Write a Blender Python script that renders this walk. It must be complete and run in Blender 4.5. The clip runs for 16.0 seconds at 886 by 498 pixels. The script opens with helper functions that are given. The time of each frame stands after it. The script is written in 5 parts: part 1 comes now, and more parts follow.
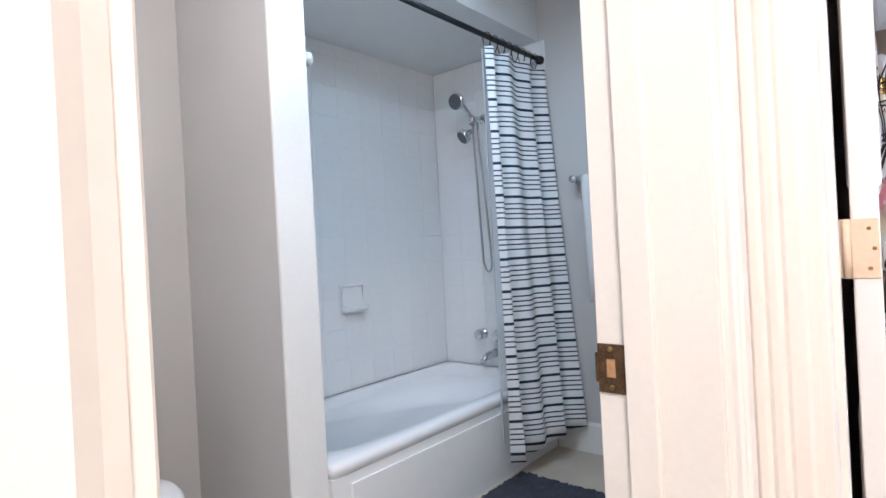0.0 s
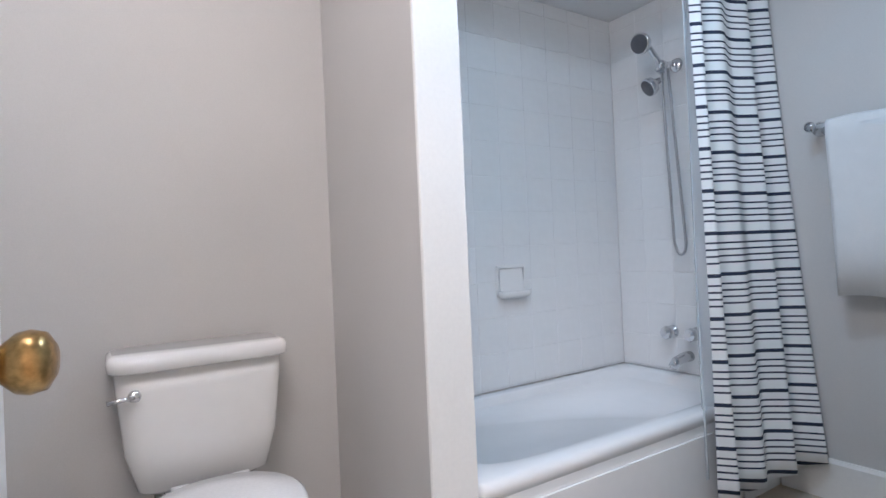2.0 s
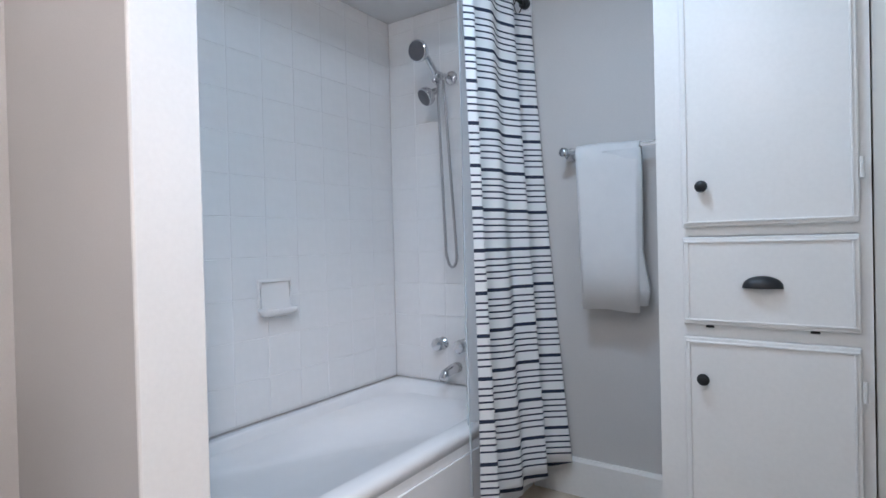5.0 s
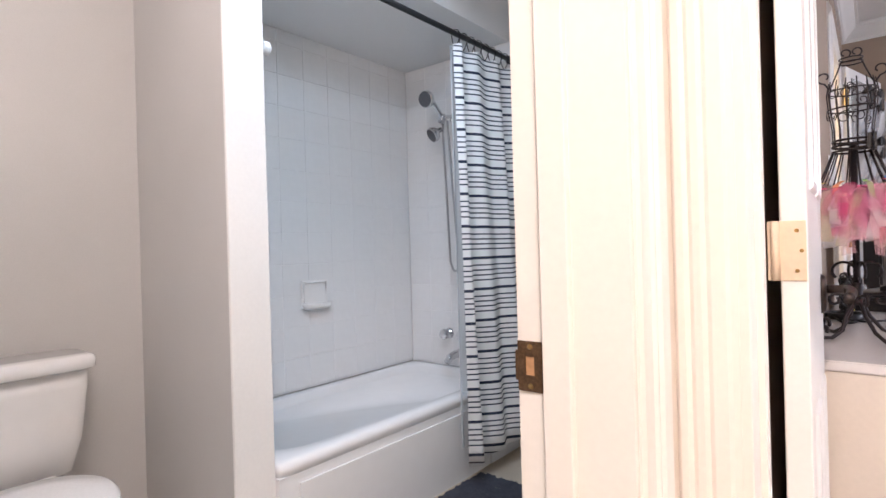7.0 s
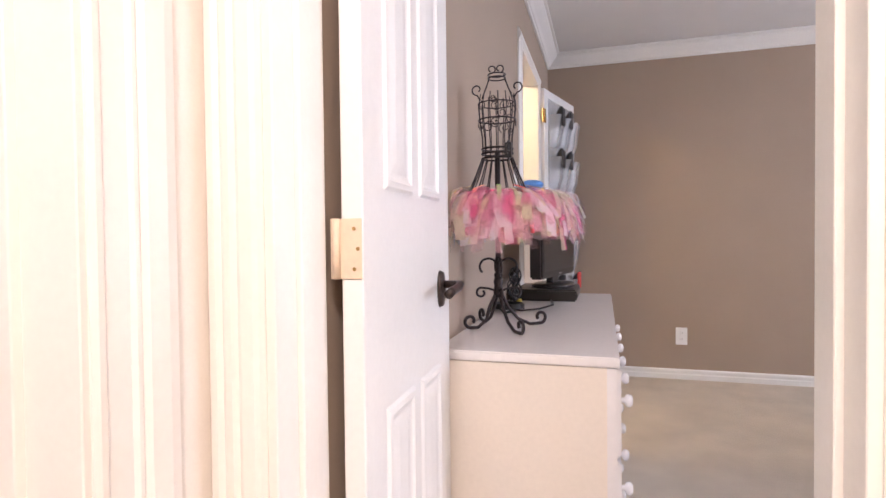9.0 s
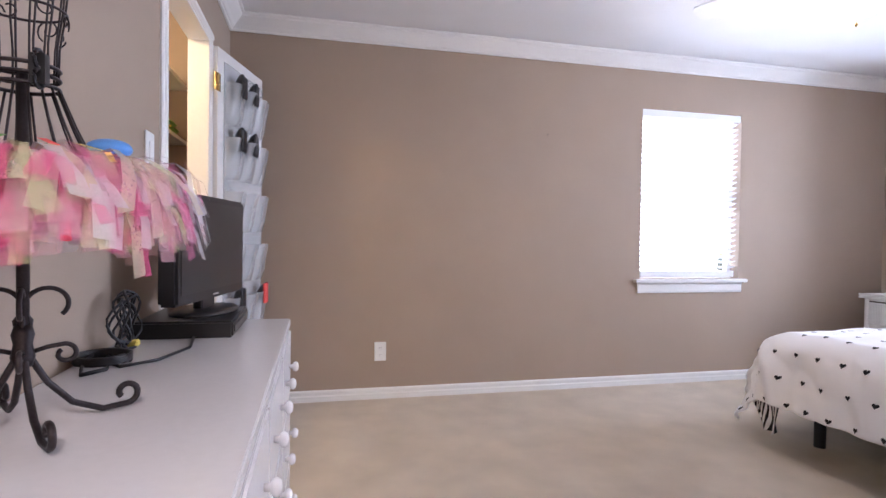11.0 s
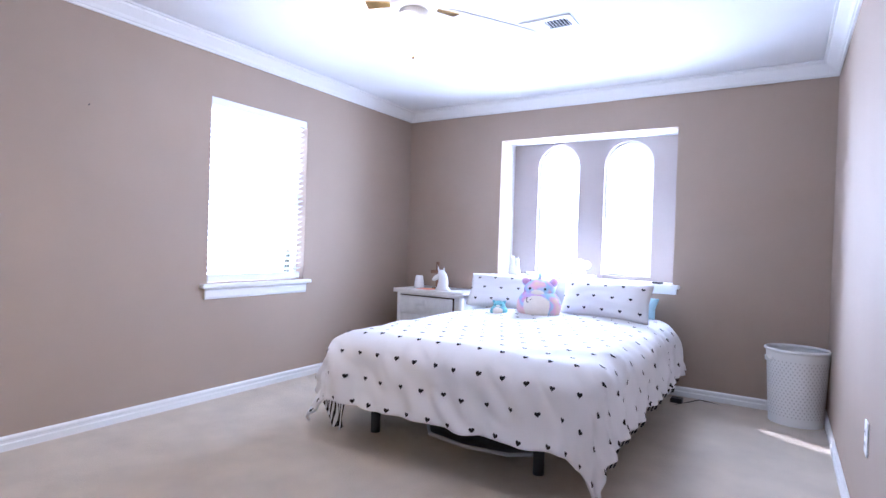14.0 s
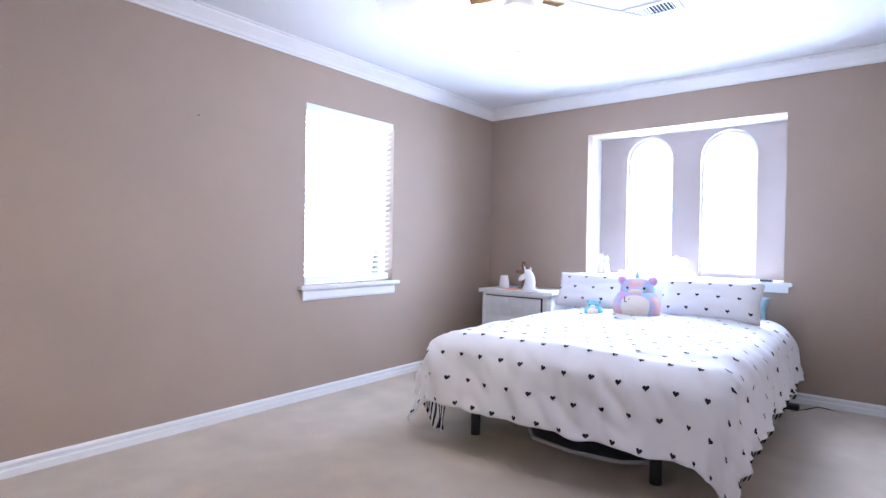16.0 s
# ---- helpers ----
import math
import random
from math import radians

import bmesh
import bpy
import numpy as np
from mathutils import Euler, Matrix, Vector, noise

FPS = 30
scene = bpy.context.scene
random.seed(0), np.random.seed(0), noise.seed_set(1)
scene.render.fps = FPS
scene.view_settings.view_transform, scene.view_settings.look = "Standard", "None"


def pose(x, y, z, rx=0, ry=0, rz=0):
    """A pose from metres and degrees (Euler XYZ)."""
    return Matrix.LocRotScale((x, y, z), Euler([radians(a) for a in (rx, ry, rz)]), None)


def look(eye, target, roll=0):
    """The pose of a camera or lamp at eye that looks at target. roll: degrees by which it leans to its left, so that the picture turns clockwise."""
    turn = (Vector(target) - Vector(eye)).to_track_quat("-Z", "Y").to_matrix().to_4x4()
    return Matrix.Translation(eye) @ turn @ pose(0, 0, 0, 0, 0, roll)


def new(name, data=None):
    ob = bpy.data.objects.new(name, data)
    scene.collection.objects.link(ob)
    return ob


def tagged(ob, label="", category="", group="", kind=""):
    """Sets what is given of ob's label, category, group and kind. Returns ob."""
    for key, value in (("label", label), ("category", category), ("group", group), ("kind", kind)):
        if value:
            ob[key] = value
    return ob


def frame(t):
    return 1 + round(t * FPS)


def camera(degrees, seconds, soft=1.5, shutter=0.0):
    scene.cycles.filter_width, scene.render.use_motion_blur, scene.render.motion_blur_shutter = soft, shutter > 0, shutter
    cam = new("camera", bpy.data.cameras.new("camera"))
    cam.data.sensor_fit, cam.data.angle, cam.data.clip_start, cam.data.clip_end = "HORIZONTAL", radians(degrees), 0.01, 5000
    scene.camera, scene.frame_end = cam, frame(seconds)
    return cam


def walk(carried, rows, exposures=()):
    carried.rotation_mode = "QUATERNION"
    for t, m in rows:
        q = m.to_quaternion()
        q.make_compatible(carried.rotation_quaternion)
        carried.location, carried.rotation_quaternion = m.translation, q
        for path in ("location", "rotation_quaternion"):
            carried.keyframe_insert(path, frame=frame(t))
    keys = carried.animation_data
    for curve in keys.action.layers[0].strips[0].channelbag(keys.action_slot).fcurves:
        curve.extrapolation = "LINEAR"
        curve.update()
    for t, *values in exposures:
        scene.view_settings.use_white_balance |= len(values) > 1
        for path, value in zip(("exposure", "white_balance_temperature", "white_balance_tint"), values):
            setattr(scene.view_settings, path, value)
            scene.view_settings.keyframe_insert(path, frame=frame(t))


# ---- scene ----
cam = camera(78.5, 16.0)
PATH = [
    (0, (0.030, -0.063, 1.078), (-1.266, 1.460, 1.076), -3.0),
    (0.5, (-0.066, 0.033, 1.053), (-1.593, 1.325, 1.066), -3.1),
    (1, (-0.141, 0.1, 1.035), (-1.817, 1.19, 1.057), -3.1),
    (1.5, (-0.202, 0.158, 1.005), (-1.91, 1.2, 1.025), -2.8),
    (2, (-0.285, 0.199, 0.988), (-1.965, 1.284, 1.003), -2.5),
    (2.5, (-0.315, 0.264, 1.014), (-1.889, 1.496, 0.999), -2.0),
    (3, (-0.342, 0.324, 1.013), (-1.745, 1.749, 1.0), -1.7),
    (3.5, (-0.373, 0.373, 1.001), (-1.643, 1.918, 0.987), -1.5),
    (4, (-0.409, 0.409, 1.004), (-1.55, 2.051, 0.991), -1.2),
    (4.2, (-0.413, 0.425, 1.011), (-1.538, 2.079, 0.998), -1.2),
    (6.3, (-0.176, 0.189, 1.075), (-1.391, 1.776, 1.048), -2.0),
    (6.5, (-0.108, 0.155, 1.077), (-1.346, 1.726, 1.062), -1.8),
    (7, (0.08, 0.007, 1.063), (-1.165, 1.573, 1.061), -1.6),
    (7.5, (0.231, -0.1, 1.049), (-0.963, 1.504, 1.049), -1.5),
    (8, (0.305, -0.097, 1.026), (-0.716, 1.623, 1.03), -1.1),
    (8.2, (0.316, -0.045, 1.03), (-0.608, 1.728, 1.024), -1.1),
    (10.3, (0.359, 0.683, 1.094), (0.451, 2.68, 1.049), 0.4),
    (10.5, (0.363, 0.759, 1.071), (0.585, 2.746, 1.038), 0.4),
    (11, (0.465, 0.911, 1.079), (0.921, 2.858, 1.04), 0.8),
    (11.5, (0.544, 1.013, 1.076), (1.23, 2.891, 1.047), 0.7),
    (12, (0.528, 1.123, 1.058), (1.541, 2.848, 1.032), 1.5),
    (12.5, (0.533, 1.177, 1.089), (1.84, 2.691, 1.057), 1.9),
    (13, (0.592, 1.116, 1.094), (2.064, 2.47, 1.068), 2.4),
    (13.5, (0.576, 1.2, 1.114), (2.197, 2.371, 1.09), 2.0),
    (14, (0.571, 1.223, 1.121), (2.263, 2.289, 1.101), 1.9),
    (14.5, (0.563, 1.267, 1.098), (2.283, 2.288, 1.086), 1.7),
    (15, (0.569, 1.229, 1.115), (2.284, 2.256, 1.096), 1.5),
    (15.5, (0.542, 1.287, 1.121), (2.242, 2.339, 1.101), 1.3),
    (16, (0.499, 1.421, 1.112), (2.058, 2.674, 1.087), 0.9),
]
walk(cam, [(t, look(eye, target, roll)) for t, eye, target, roll in PATH],
     exposures=[(0.0, 0.0, 5650, 16), (1.5, -0.02, 5700, 18), (4.2, -0.02, 5650, 18), (6.5, 0.05, 6150, 22), (8.2, 0.1, 6250, 23), (10.3, 0.03, 5900, 24), (11.2, 0.06, 5750, 23), (12.5, 0.21, 5300, 23), (14.5, 0.25, 5150, 22), (16.0, 0.25, 5250, 21)])

# ---- world, sun, large lights ----
world = bpy.data.worlds.new("world")
scene.world = world
world.use_nodes = True
wn = world.node_tree
sky = wn.nodes.new("ShaderNodeTexSky")
sky.sky_type, sky.sun_disc = "NISHITA", False
SUN_DIR = Vector((0.47, 0.88, 0.80)).normalized()
sky.sun_elevation = math.asin(SUN_DIR.z)
sky.sun_rotation = math.atan2(SUN_DIR.x, SUN_DIR.y)
wn.links.new(sky.outputs["Color"], wn.nodes["Background"].inputs["Color"])
wn.nodes["Background"].inputs["Strength"].default_value = 0.12
sun = new("sun", bpy.data.lights.new("sun", "SUN"))
sun.data.energy, sun.data.angle, sun.data.color = 5.0, radians(0.5), (1.0, 0.95, 0.88)
sun.matrix_world = look(SUN_DIR * 20, (0, 0, 0))


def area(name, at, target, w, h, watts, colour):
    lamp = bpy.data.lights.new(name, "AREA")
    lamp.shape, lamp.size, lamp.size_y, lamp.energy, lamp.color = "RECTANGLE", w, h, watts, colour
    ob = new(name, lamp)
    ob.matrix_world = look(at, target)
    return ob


def bulb(name, at, watts, colour, radius=0.06):
    lamp = bpy.data.lights.new(name, "POINT")
    lamp.energy, lamp.color, lamp.shadow_soft_size = watts, colour, radius
    ob = new(name, lamp)
    ob.location = at
    return ob


DAY = (0.78, 0.89, 1.0)
area("daylight_north", (3.27, 4.74, 1.30), (3.27, 0, 0.5), 0.93, 1.50, 50, DAY)
area("daylight_east_a", (5.66, 3.09, 1.47), (0, 3.09, -0.3), 0.62, 1.32, 105, DAY)
area("daylight_east_b", (5.66, 2.46, 1.47), (0, 2.46, -0.3), 0.62, 1.32, 105, DAY)
bulb("fan_bulb", (2.64, 2.78, 2.04), 12, (1.0, 0.80, 0.56), 0.05)
area("hall_lamp", (0.55, -0.35, 2.40), (0.55, -0.35, 0), 0.3, 0.3, 46, (1.0, 0.90, 0.79))
# added cool fill over the tub side, no fitting is seen there
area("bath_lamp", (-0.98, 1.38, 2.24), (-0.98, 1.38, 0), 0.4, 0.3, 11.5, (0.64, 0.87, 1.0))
# unseen warm fill hung above view, aimed to brighten the toilet wall
area("vanity_lamp", (-0.75, 0.12, 2.10), (-2.0, 0.5, 0.8), 0.5, 0.12, 14.5, (1.0, 0.91, 0.79))
bulb("closet_bulb", (-0.80, 3.10, 2.25), 40, (1.0, 0.78, 0.42), 0.05)


# ---- materials ----
def mat(name, colour, rough=0.6, metal=0.0, var=0.06, scale=6.0, fine=120.0, bump=0.1, dist=0.002, **extra):
    """A material with broad and fine variation of its colour, gloss and relief, in metres."""
    m = bpy.data.materials.new(name)
    m.use_nodes = True
    n, l = m.node_tree.nodes, m.node_tree.links
    b = n["Principled BSDF"]
    b.inputs["Roughness"].default_value, b.inputs["Metallic"].default_value = rough, metal
    co = n.new("ShaderNodeTexCoord")
    big, small = n.new("ShaderNodeTexNoise"), n.new("ShaderNodeTexNoise")
    big.inputs["Scale"].default_value, big.inputs["Detail"].default_value = scale, 4
    small.inputs["Scale"].default_value, small.inputs["Detail"].default_value = fine, 3
    l.new(co.outputs["Object"], big.inputs["Vector"])
    l.new(co.outputs["Object"], small.inputs["Vector"])
    add = n.new("ShaderNodeMath")
    add.operation = "ADD"
    l.new(big.outputs["Fac"], add.inputs[0])
    l.new(small.outputs["Fac"], add.inputs[1])
    rng = n.new("ShaderNodeMapRange")
    rng.inputs["From Min"].default_value, rng.inputs["From Max"].default_value = 0.6, 1.4
    rng.inputs["To Min"].default_value, rng.inputs["To Max"].default_value = 1 - var, 1 + var
    l.new(add.outputs[0], rng.inputs["Value"])
    mul = n.new("ShaderNodeVectorMath")
    mul.operation = "SCALE"
    mul.inputs[0].default_value = colour
    l.new(rng.outputs["Result"], mul.inputs["Scale"])
    l.new(mul.outputs["Vector"], b.inputs["Base Color"])
    if bump:
        bp = n.new("ShaderNodeBump")
        bp.inputs["Strength"].default_value, bp.inputs["Distance"].default_value = bump, dist
        l.new(small.outputs["Fac"], bp.inputs["Height"])
        l.new(bp.outputs["Normal"], b.inputs["Normal"])
    for key, value in extra.items():
        b.inputs[key.replace("_", " ")].default_value = value
    return m


def glow(name, colour, strength):
    m = bpy.data.materials.new(name)
    m.use_nodes = True
    b = m.node_tree.nodes["Principled BSDF"]
    b.inputs["Base Color"].default_value = (*colour, 1)
    b.inputs["Emission Color"].default_value = (*colour, 1)
    b.inputs["Emission Strength"].default_value = strength
    return m


TAUPE = mat("taupe_wall_paint", (0.362, 0.278, 0.212), 0.75, var=0.05, scale=2.5, fine=260, bump=0.25, dist=0.001)
GREYWALL = mat("grey_wall_paint", (0.565, 0.55, 0.535), 0.7, var=0.04, scale=2.5, fine=260, bump=0.25, dist=0.001)
NICHEPAINT = mat("pale_taupe_paint", (0.375, 0.325, 0.305), 0.75, var=0.05, scale=2.5, fine=260, bump=0.25, dist=0.001)
BEIGEWALL = mat("beige_wall_paint", (0.72, 0.66, 0.58), 0.7, var=0.04, scale=2.5, fine=260, bump=0.25, dist=0.001)
CEIL = mat("ceiling_paint", (0.80, 0.80, 0.80), 0.85, var=0.03, scale=3, fine=180, bump=0.3, dist=0.001)
TRIM = mat("white_trim_paint", (0.80, 0.79, 0.77), 0.35, var=0.03, scale=5, fine=90, bump=0.06, dist=0.001)
CREAMTRIM = mat("cream_trim_paint", (0.80, 0.76, 0.70), 0.38, var=0.03, scale=5, fine=90, bump=0.08, dist=0.001)
CARPET = mat("beige_carpet", (0.64, 0.55, 0.44), 0.95, var=0.16, scale=4, fine=420, bump=0.9, dist=0.006)
BATHFLOOR = mat("pale_floor_vinyl", (0.62, 0.62, 0.60), 0.3, var=0.05, scale=6, fine=100, bump=0.05)
TILE = mat("white_glazed_tile", (0.80, 0.80, 0.80), 0.12, var=0.025, scale=4, fine=30, bump=0.03)
GROUT = mat("tile_grout", (0.82, 0.82, 0.82), 0.85, var=0.06, scale=9, fine=200)
ENAMEL = mat("white_enamel", (0.82, 0.82, 0.82), 0.14, var=0.02, scale=3, fine=20, bump=0)
CERAMIC = mat("white_ceramic", (0.83, 0.82, 0.81), 0.1, var=0.02, scale=3, fine=20, bump=0)
CHROME = mat("chrome", (0.72, 0.72, 0.74), 0.12, 1.0, var=0.05, scale=20, fine=90, bump=0)
DARKFACE = mat("grey_spray_face", (0.10, 0.10, 0.11), 0.4, var=0.1, scale=30, fine=200)
BRASS = mat("worn_brass", (0.42, 0.27, 0.11), 0.28, 1.0, var=0.35, scale=40, fine=160)
BRASSNEW = mat("bright_brass", (0.75, 0.55, 0.25), 0.25, 1.0, var=0.1, scale=40, fine=160)
PAINTEDMETAL = mat("painted_over_hinge", (0.72, 0.58, 0.43), 0.4, var=0.06, scale=30, fine=120)
RUST = mat("rusty_strike", (0.13, 0.075, 0.04), 0.5, 0.7, var=0.5, scale=60, fine=220)
BRONZE = mat("oil_rubbed_bronze", (0.06, 0.045, 0.04), 0.32, 0.8, var=0.25, scale=40, fine=150)
IRON = mat("dark_iron", (0.035, 0.028, 0.03), 0.42, 0.6, var=0.3, scale=50, fine=250)
BLACK = mat("black_plastic", (0.012, 0.012, 0.014), 0.35, var=0.15, scale=20, fine=200, bump=0.05)
SCREEN = mat("dark_screen", (0.012, 0.013, 0.016), 0.28, var=0.05, scale=8, fine=60, bump=0)
BLACKMETAL = mat("black_steel", (0.02, 0.02, 0.022), 0.4, 0.3, var=0.15, scale=20, fine=200)
GAPSHADE = mat("gap_shade", (0.05, 0.035, 0.025), 0.9)
MATBLUE = mat("slate_blue_bath_mat", (0.09, 0.095, 0.125), 0.95, var=0.25, scale=25, fine=350, bump=1.0, dist=0.012)
TOWEL = mat("white_terry", (0.80, 0.80, 0.80), 0.95, var=0.05, scale=12, fine=500, bump=0.8, dist=0.004)
LINEN = mat("white_cotton", (0.80, 0.79, 0.80), 0.9, var=0.03, scale=5, fine=400, bump=0.25, dist=0.002)
INK = mat("black_print", (0.012, 0.012, 0.016), 0.85, var=0.1)
MATTRESS = mat("mattress_blue_sheet", (0.45, 0.68, 0.78), 0.9, var=0.05, fine=300)
WICKER = mat("white_wicker", (0.78, 0.78, 0.77), 0.55, var=0.08, scale=20, fine=220, bump=0.5, dist=0.003)
DRESSER = mat("white_lacquer", (0.78, 0.76, 0.76), 0.22, var=0.03, scale=4, fine=60, bump=0.03)
CREAMSIDE = mat("cream_lacquer", (0.78, 0.71, 0.63), 0.35, var=0.04, scale=4, fine=80, bump=0.05)
PLASTIC = mat("white_plastic", (0.80, 0.80, 0.79), 0.4, var=0.03, scale=8, fine=80, bump=0.03)
BLIND = mat("white_blind_slat", (0.82, 0.83, 0.84), 0.5, var=0.02, scale=6, fine=80, bump=0.03)
WOODDARK = mat("brown_wood", (0.20, 0.10, 0.055), 0.55, var=0.25, scale=12, fine=140)
STONEGREY = mat("dark_marbled_board", (0.05, 0.042, 0.042), 0.4, var=0.6, scale=14, fine=60)
EDGEGREY = mat("pale_edge", (0.45, 0.44, 0.43), 0.6, var=0.08)
CLEAR = mat("clear_vinyl", (0.72, 0.73, 0.75), 0.2, var=0.02, bump=0.1, Alpha=0.36)
LINER = mat("clear_liner", (0.80, 0.86, 0.90), 0.25, var=0.03, bump=0.1, Alpha=0.55)
PINK = mat("pink_plush", (0.82, 0.52, 0.62), 0.95, var=0.12, scale=20, fine=300, bump=0.8, dist=0.005)
CREAM = mat("cream_plush", (0.82, 0.74, 0.66), 0.95, var=0.06, scale=20, fine=300, bump=0.8, dist=0.005)
TEAL = mat("teal_plush", (0.22, 0.55, 0.62), 0.95, var=0.15, scale=20, fine=300, bump=0.8, dist=0.005)
YELLOWCLOTH = mat("yellow_cloth", (0.75, 0.60, 0.12), 0.9)
REDCLOTH = mat("red_cloth", (0.60, 0.07, 0.06), 0.9)
GREENCLOTH = mat("green_cloth", (0.20, 0.42, 0.10), 0.9)
BLUECLOTH = mat("blue_satin", (0.10, 0.30, 0.72), 0.5)
ORANGE = mat("orange_card", (0.80, 0.32, 0.16), 0.7)
GLASSM = mat("window_glass", (1, 1, 1), 0.02, var=0.0, bump=0, Transmission_Weight=1.0)


def pastel(name):
    """Tie-dyed plush: soft patches of pink, lilac, aqua and cream."""
    m = mat(name, (0.8, 0.6, 0.7), 0.95, var=0.1, scale=20, fine=300, bump=0.8, dist=0.005)
    n, l = m.node_tree.nodes, m.node_tree.links
    co, tex, ramp = n.new("ShaderNodeTexCoord"), n.new("ShaderNodeTexNoise"), n.new("ShaderNodeValToRGB")
    tex.inputs["Scale"].default_value, tex.inputs["Detail"].default_value = 9, 1
    l.new(co.outputs["Object"], tex.inputs["Vector"])
    l.new(tex.outputs["Fac"], ramp.inputs["Fac"])
    stops = ramp.color_ramp.elements
    stops[0].position, stops[0].color = 0.30, (0.80, 0.36, 0.50, 1)
    stops[1].position, stops[1].color = 0.70, (0.82, 0.62, 0.50, 1)
    for at, c in ((0.42, (0.62, 0.46, 0.78, 1)), (0.50, (0.40, 0.66, 0.80, 1)), (0.58, (0.82, 0.48, 0.62, 1))):
        e = stops.new(at)
        e.color = c
    l.new(ramp.outputs["Color"], n["Principled BSDF"].inputs["Base Color"])
    return m


RAINBOW = pastel("pastel_tie_dye_plush")


def tulle(name, colour, alpha):
    return mat(name, colour, 0.9, var=0.1, scale=30, fine=300, bump=0, Alpha=alpha)


TULLE = [tulle("pink_tulle", (0.85, 0.22, 0.42), 0.24), tulle("hot_pink_tulle", (0.88, 0.10, 0.30), 0.32),
         tulle("ivory_tulle", (0.82, 0.78, 0.60), 0.32), tulle("white_tulle", (0.85, 0.84, 0.86), 0.32),
         tulle("blush_tulle", (0.88, 0.50, 0.58), 0.30), tulle("lime_tulle", (0.72, 0.74, 0.38), 0.28)]


# ---- mesh helpers ----
def part(name, bm, material, parent=None, label="", smooth=False):
    me = bpy.data.meshes.new(name)
    bmesh.ops.recalc_face_normals(bm, faces=bm.faces)
    bm.to_mesh(me)
    bm.free()
    me.materials.append(material)
    if smooth:
        for p in me.polygons:
            p.use_smooth = True
    ob = new(name, me)
    if parent:
        ob.parent = parent
    if label:
        ob["label"] = label
    return ob


def thing(name, label, category, group="", kind="", at=(0, 0, 0), rz=0):
    ob = new(name)
    ob.empty_display_size = 0.05
    ob.matrix_world = pose(*at, 0, 0, rz)
    return tagged(ob, label, category, group, kind)


def box(x0, x1, y0, y1, z0, z1, bev=0.0, bm=None, seg=1):
    mine = bm is None
    bm = bm or bmesh.new()
    vs = [bm.verts.new((x, y, z)) for x in (x0, x1) for y in (y0, y1) for z in (z0, z1)]
    for q in ((0, 1, 3, 2), (4, 6, 7, 5), (0, 4, 5, 1), (2, 3, 7, 6), (0, 2, 6, 4), (1, 5, 7, 3)):
        bm.faces.new([vs[i] for i in q])
    if bev and mine:
        bmesh.ops.bevel(bm, geom=bm.edges[:], offset=bev, segments=seg, affect="EDGES")
    return bm


def boxes(*list_of):
    bm = bmesh.new()
    for b in list_of:
        box(*b, bm=bm)
    return bm


def tube(points, r, bm=None, sides=8, closed=False, taper=1.0):
    bm = bm or bmesh.new()
    pts = [Vector(p) for p in points]
    rings = []
    up = Vector((0.123, 0.345, 0.93)).normalized()
    for i, p in enumerate(pts):
        a = pts[i - 1] if i or closed else p
        b = pts[(i + 1) % len(pts)] if i < len(pts) - 1 or closed else p
        d = (b - a).normalized()
        n = d.cross(up)
        n = n.normalized() if n.length > 1e-4 else Vector((1, 0, 0))
        m = d.cross(n)
        rr = r * (1 + (taper - 1) * i / max(1, len(pts) - 1))
        rings.append([bm.verts.new(p + (n * math.cos(k * math.tau / sides) + m * math.sin(k * math.tau / sides)) * rr) for k in range(sides)])
    for i in range(len(rings) if closed else len(rings) - 1):
        a, b = rings[i], rings[(i + 1) % len(rings)]
        for k in range(sides):
            bm.faces.new((a[k], a[(k + 1) % sides], b[(k + 1) % sides], b[k]))
    if not closed:
        bm.faces.new(rings[0][::-1])
        bm.faces.new(rings[-1])
    return bm


def lathe(profile, m=Matrix(), sides=24, bm=None):
    """profile: (radius, height) along local z, closed at both ends."""
    bm = bm or bmesh.new()
    rings = [[bm.verts.new(m @ Vector((max(r, 1e-4) * math.cos(k * math.tau / sides), max(r, 1e-4) * math.sin(k * math.tau / sides), z))) for k in range(sides)] for r, z in profile]
    for a, b in zip(rings, rings[1:]):
        for k in range(sides):
            bm.faces.new((a[k], a[(k + 1) % sides], b[(k + 1) % sides], b[k]))
    bm.faces.new(rings[0][::-1])
    bm.faces.new(rings[-1])
    return bm


def loft(sections, bm=None, cap=True):
    """Joins closed rings with equally many points."""
    bm = bm or bmesh.new()
    rings = [[bm.verts.new(p) for p in s] for s in sections]
    for a, b in zip(rings, rings[1:]):
        for k in range(len(a)):
            bm.faces.new((a[k], a[(k + 1) % len(a)], b[(k + 1) % len(a)], b[k]))
    if cap:
        bm.faces.new(rings[0][::-1])
        bm.faces.new(rings[-1])
    return bm


def blob(at, size, m=None, u=20, v=12, wob=0.0, bm=None):
    """A rounded lump of the given half sizes."""
    bm = bm or bmesh.new()
    turn = m or Matrix()
    secs = []
    for j in range(v + 1):
        a = -math.pi / 2 + math.pi * j / v
        ring = []
        for k in range(u):
            t = k * math.tau / u
            p = Vector((math.cos(a) * math.cos(t) * size[0], math.cos(a) * math.sin(t) * size[1], math.sin(a) * size[2]))
            if j in (0, v):
                p += Vector((1e-4 * math.cos(t), 1e-4 * math.sin(t), 0))
            p *= 1 + wob * noise.noise(p * 14)
            ring.append(turn @ p + Vector(at))
        secs.append(ring)
    return loft(secs, bm)


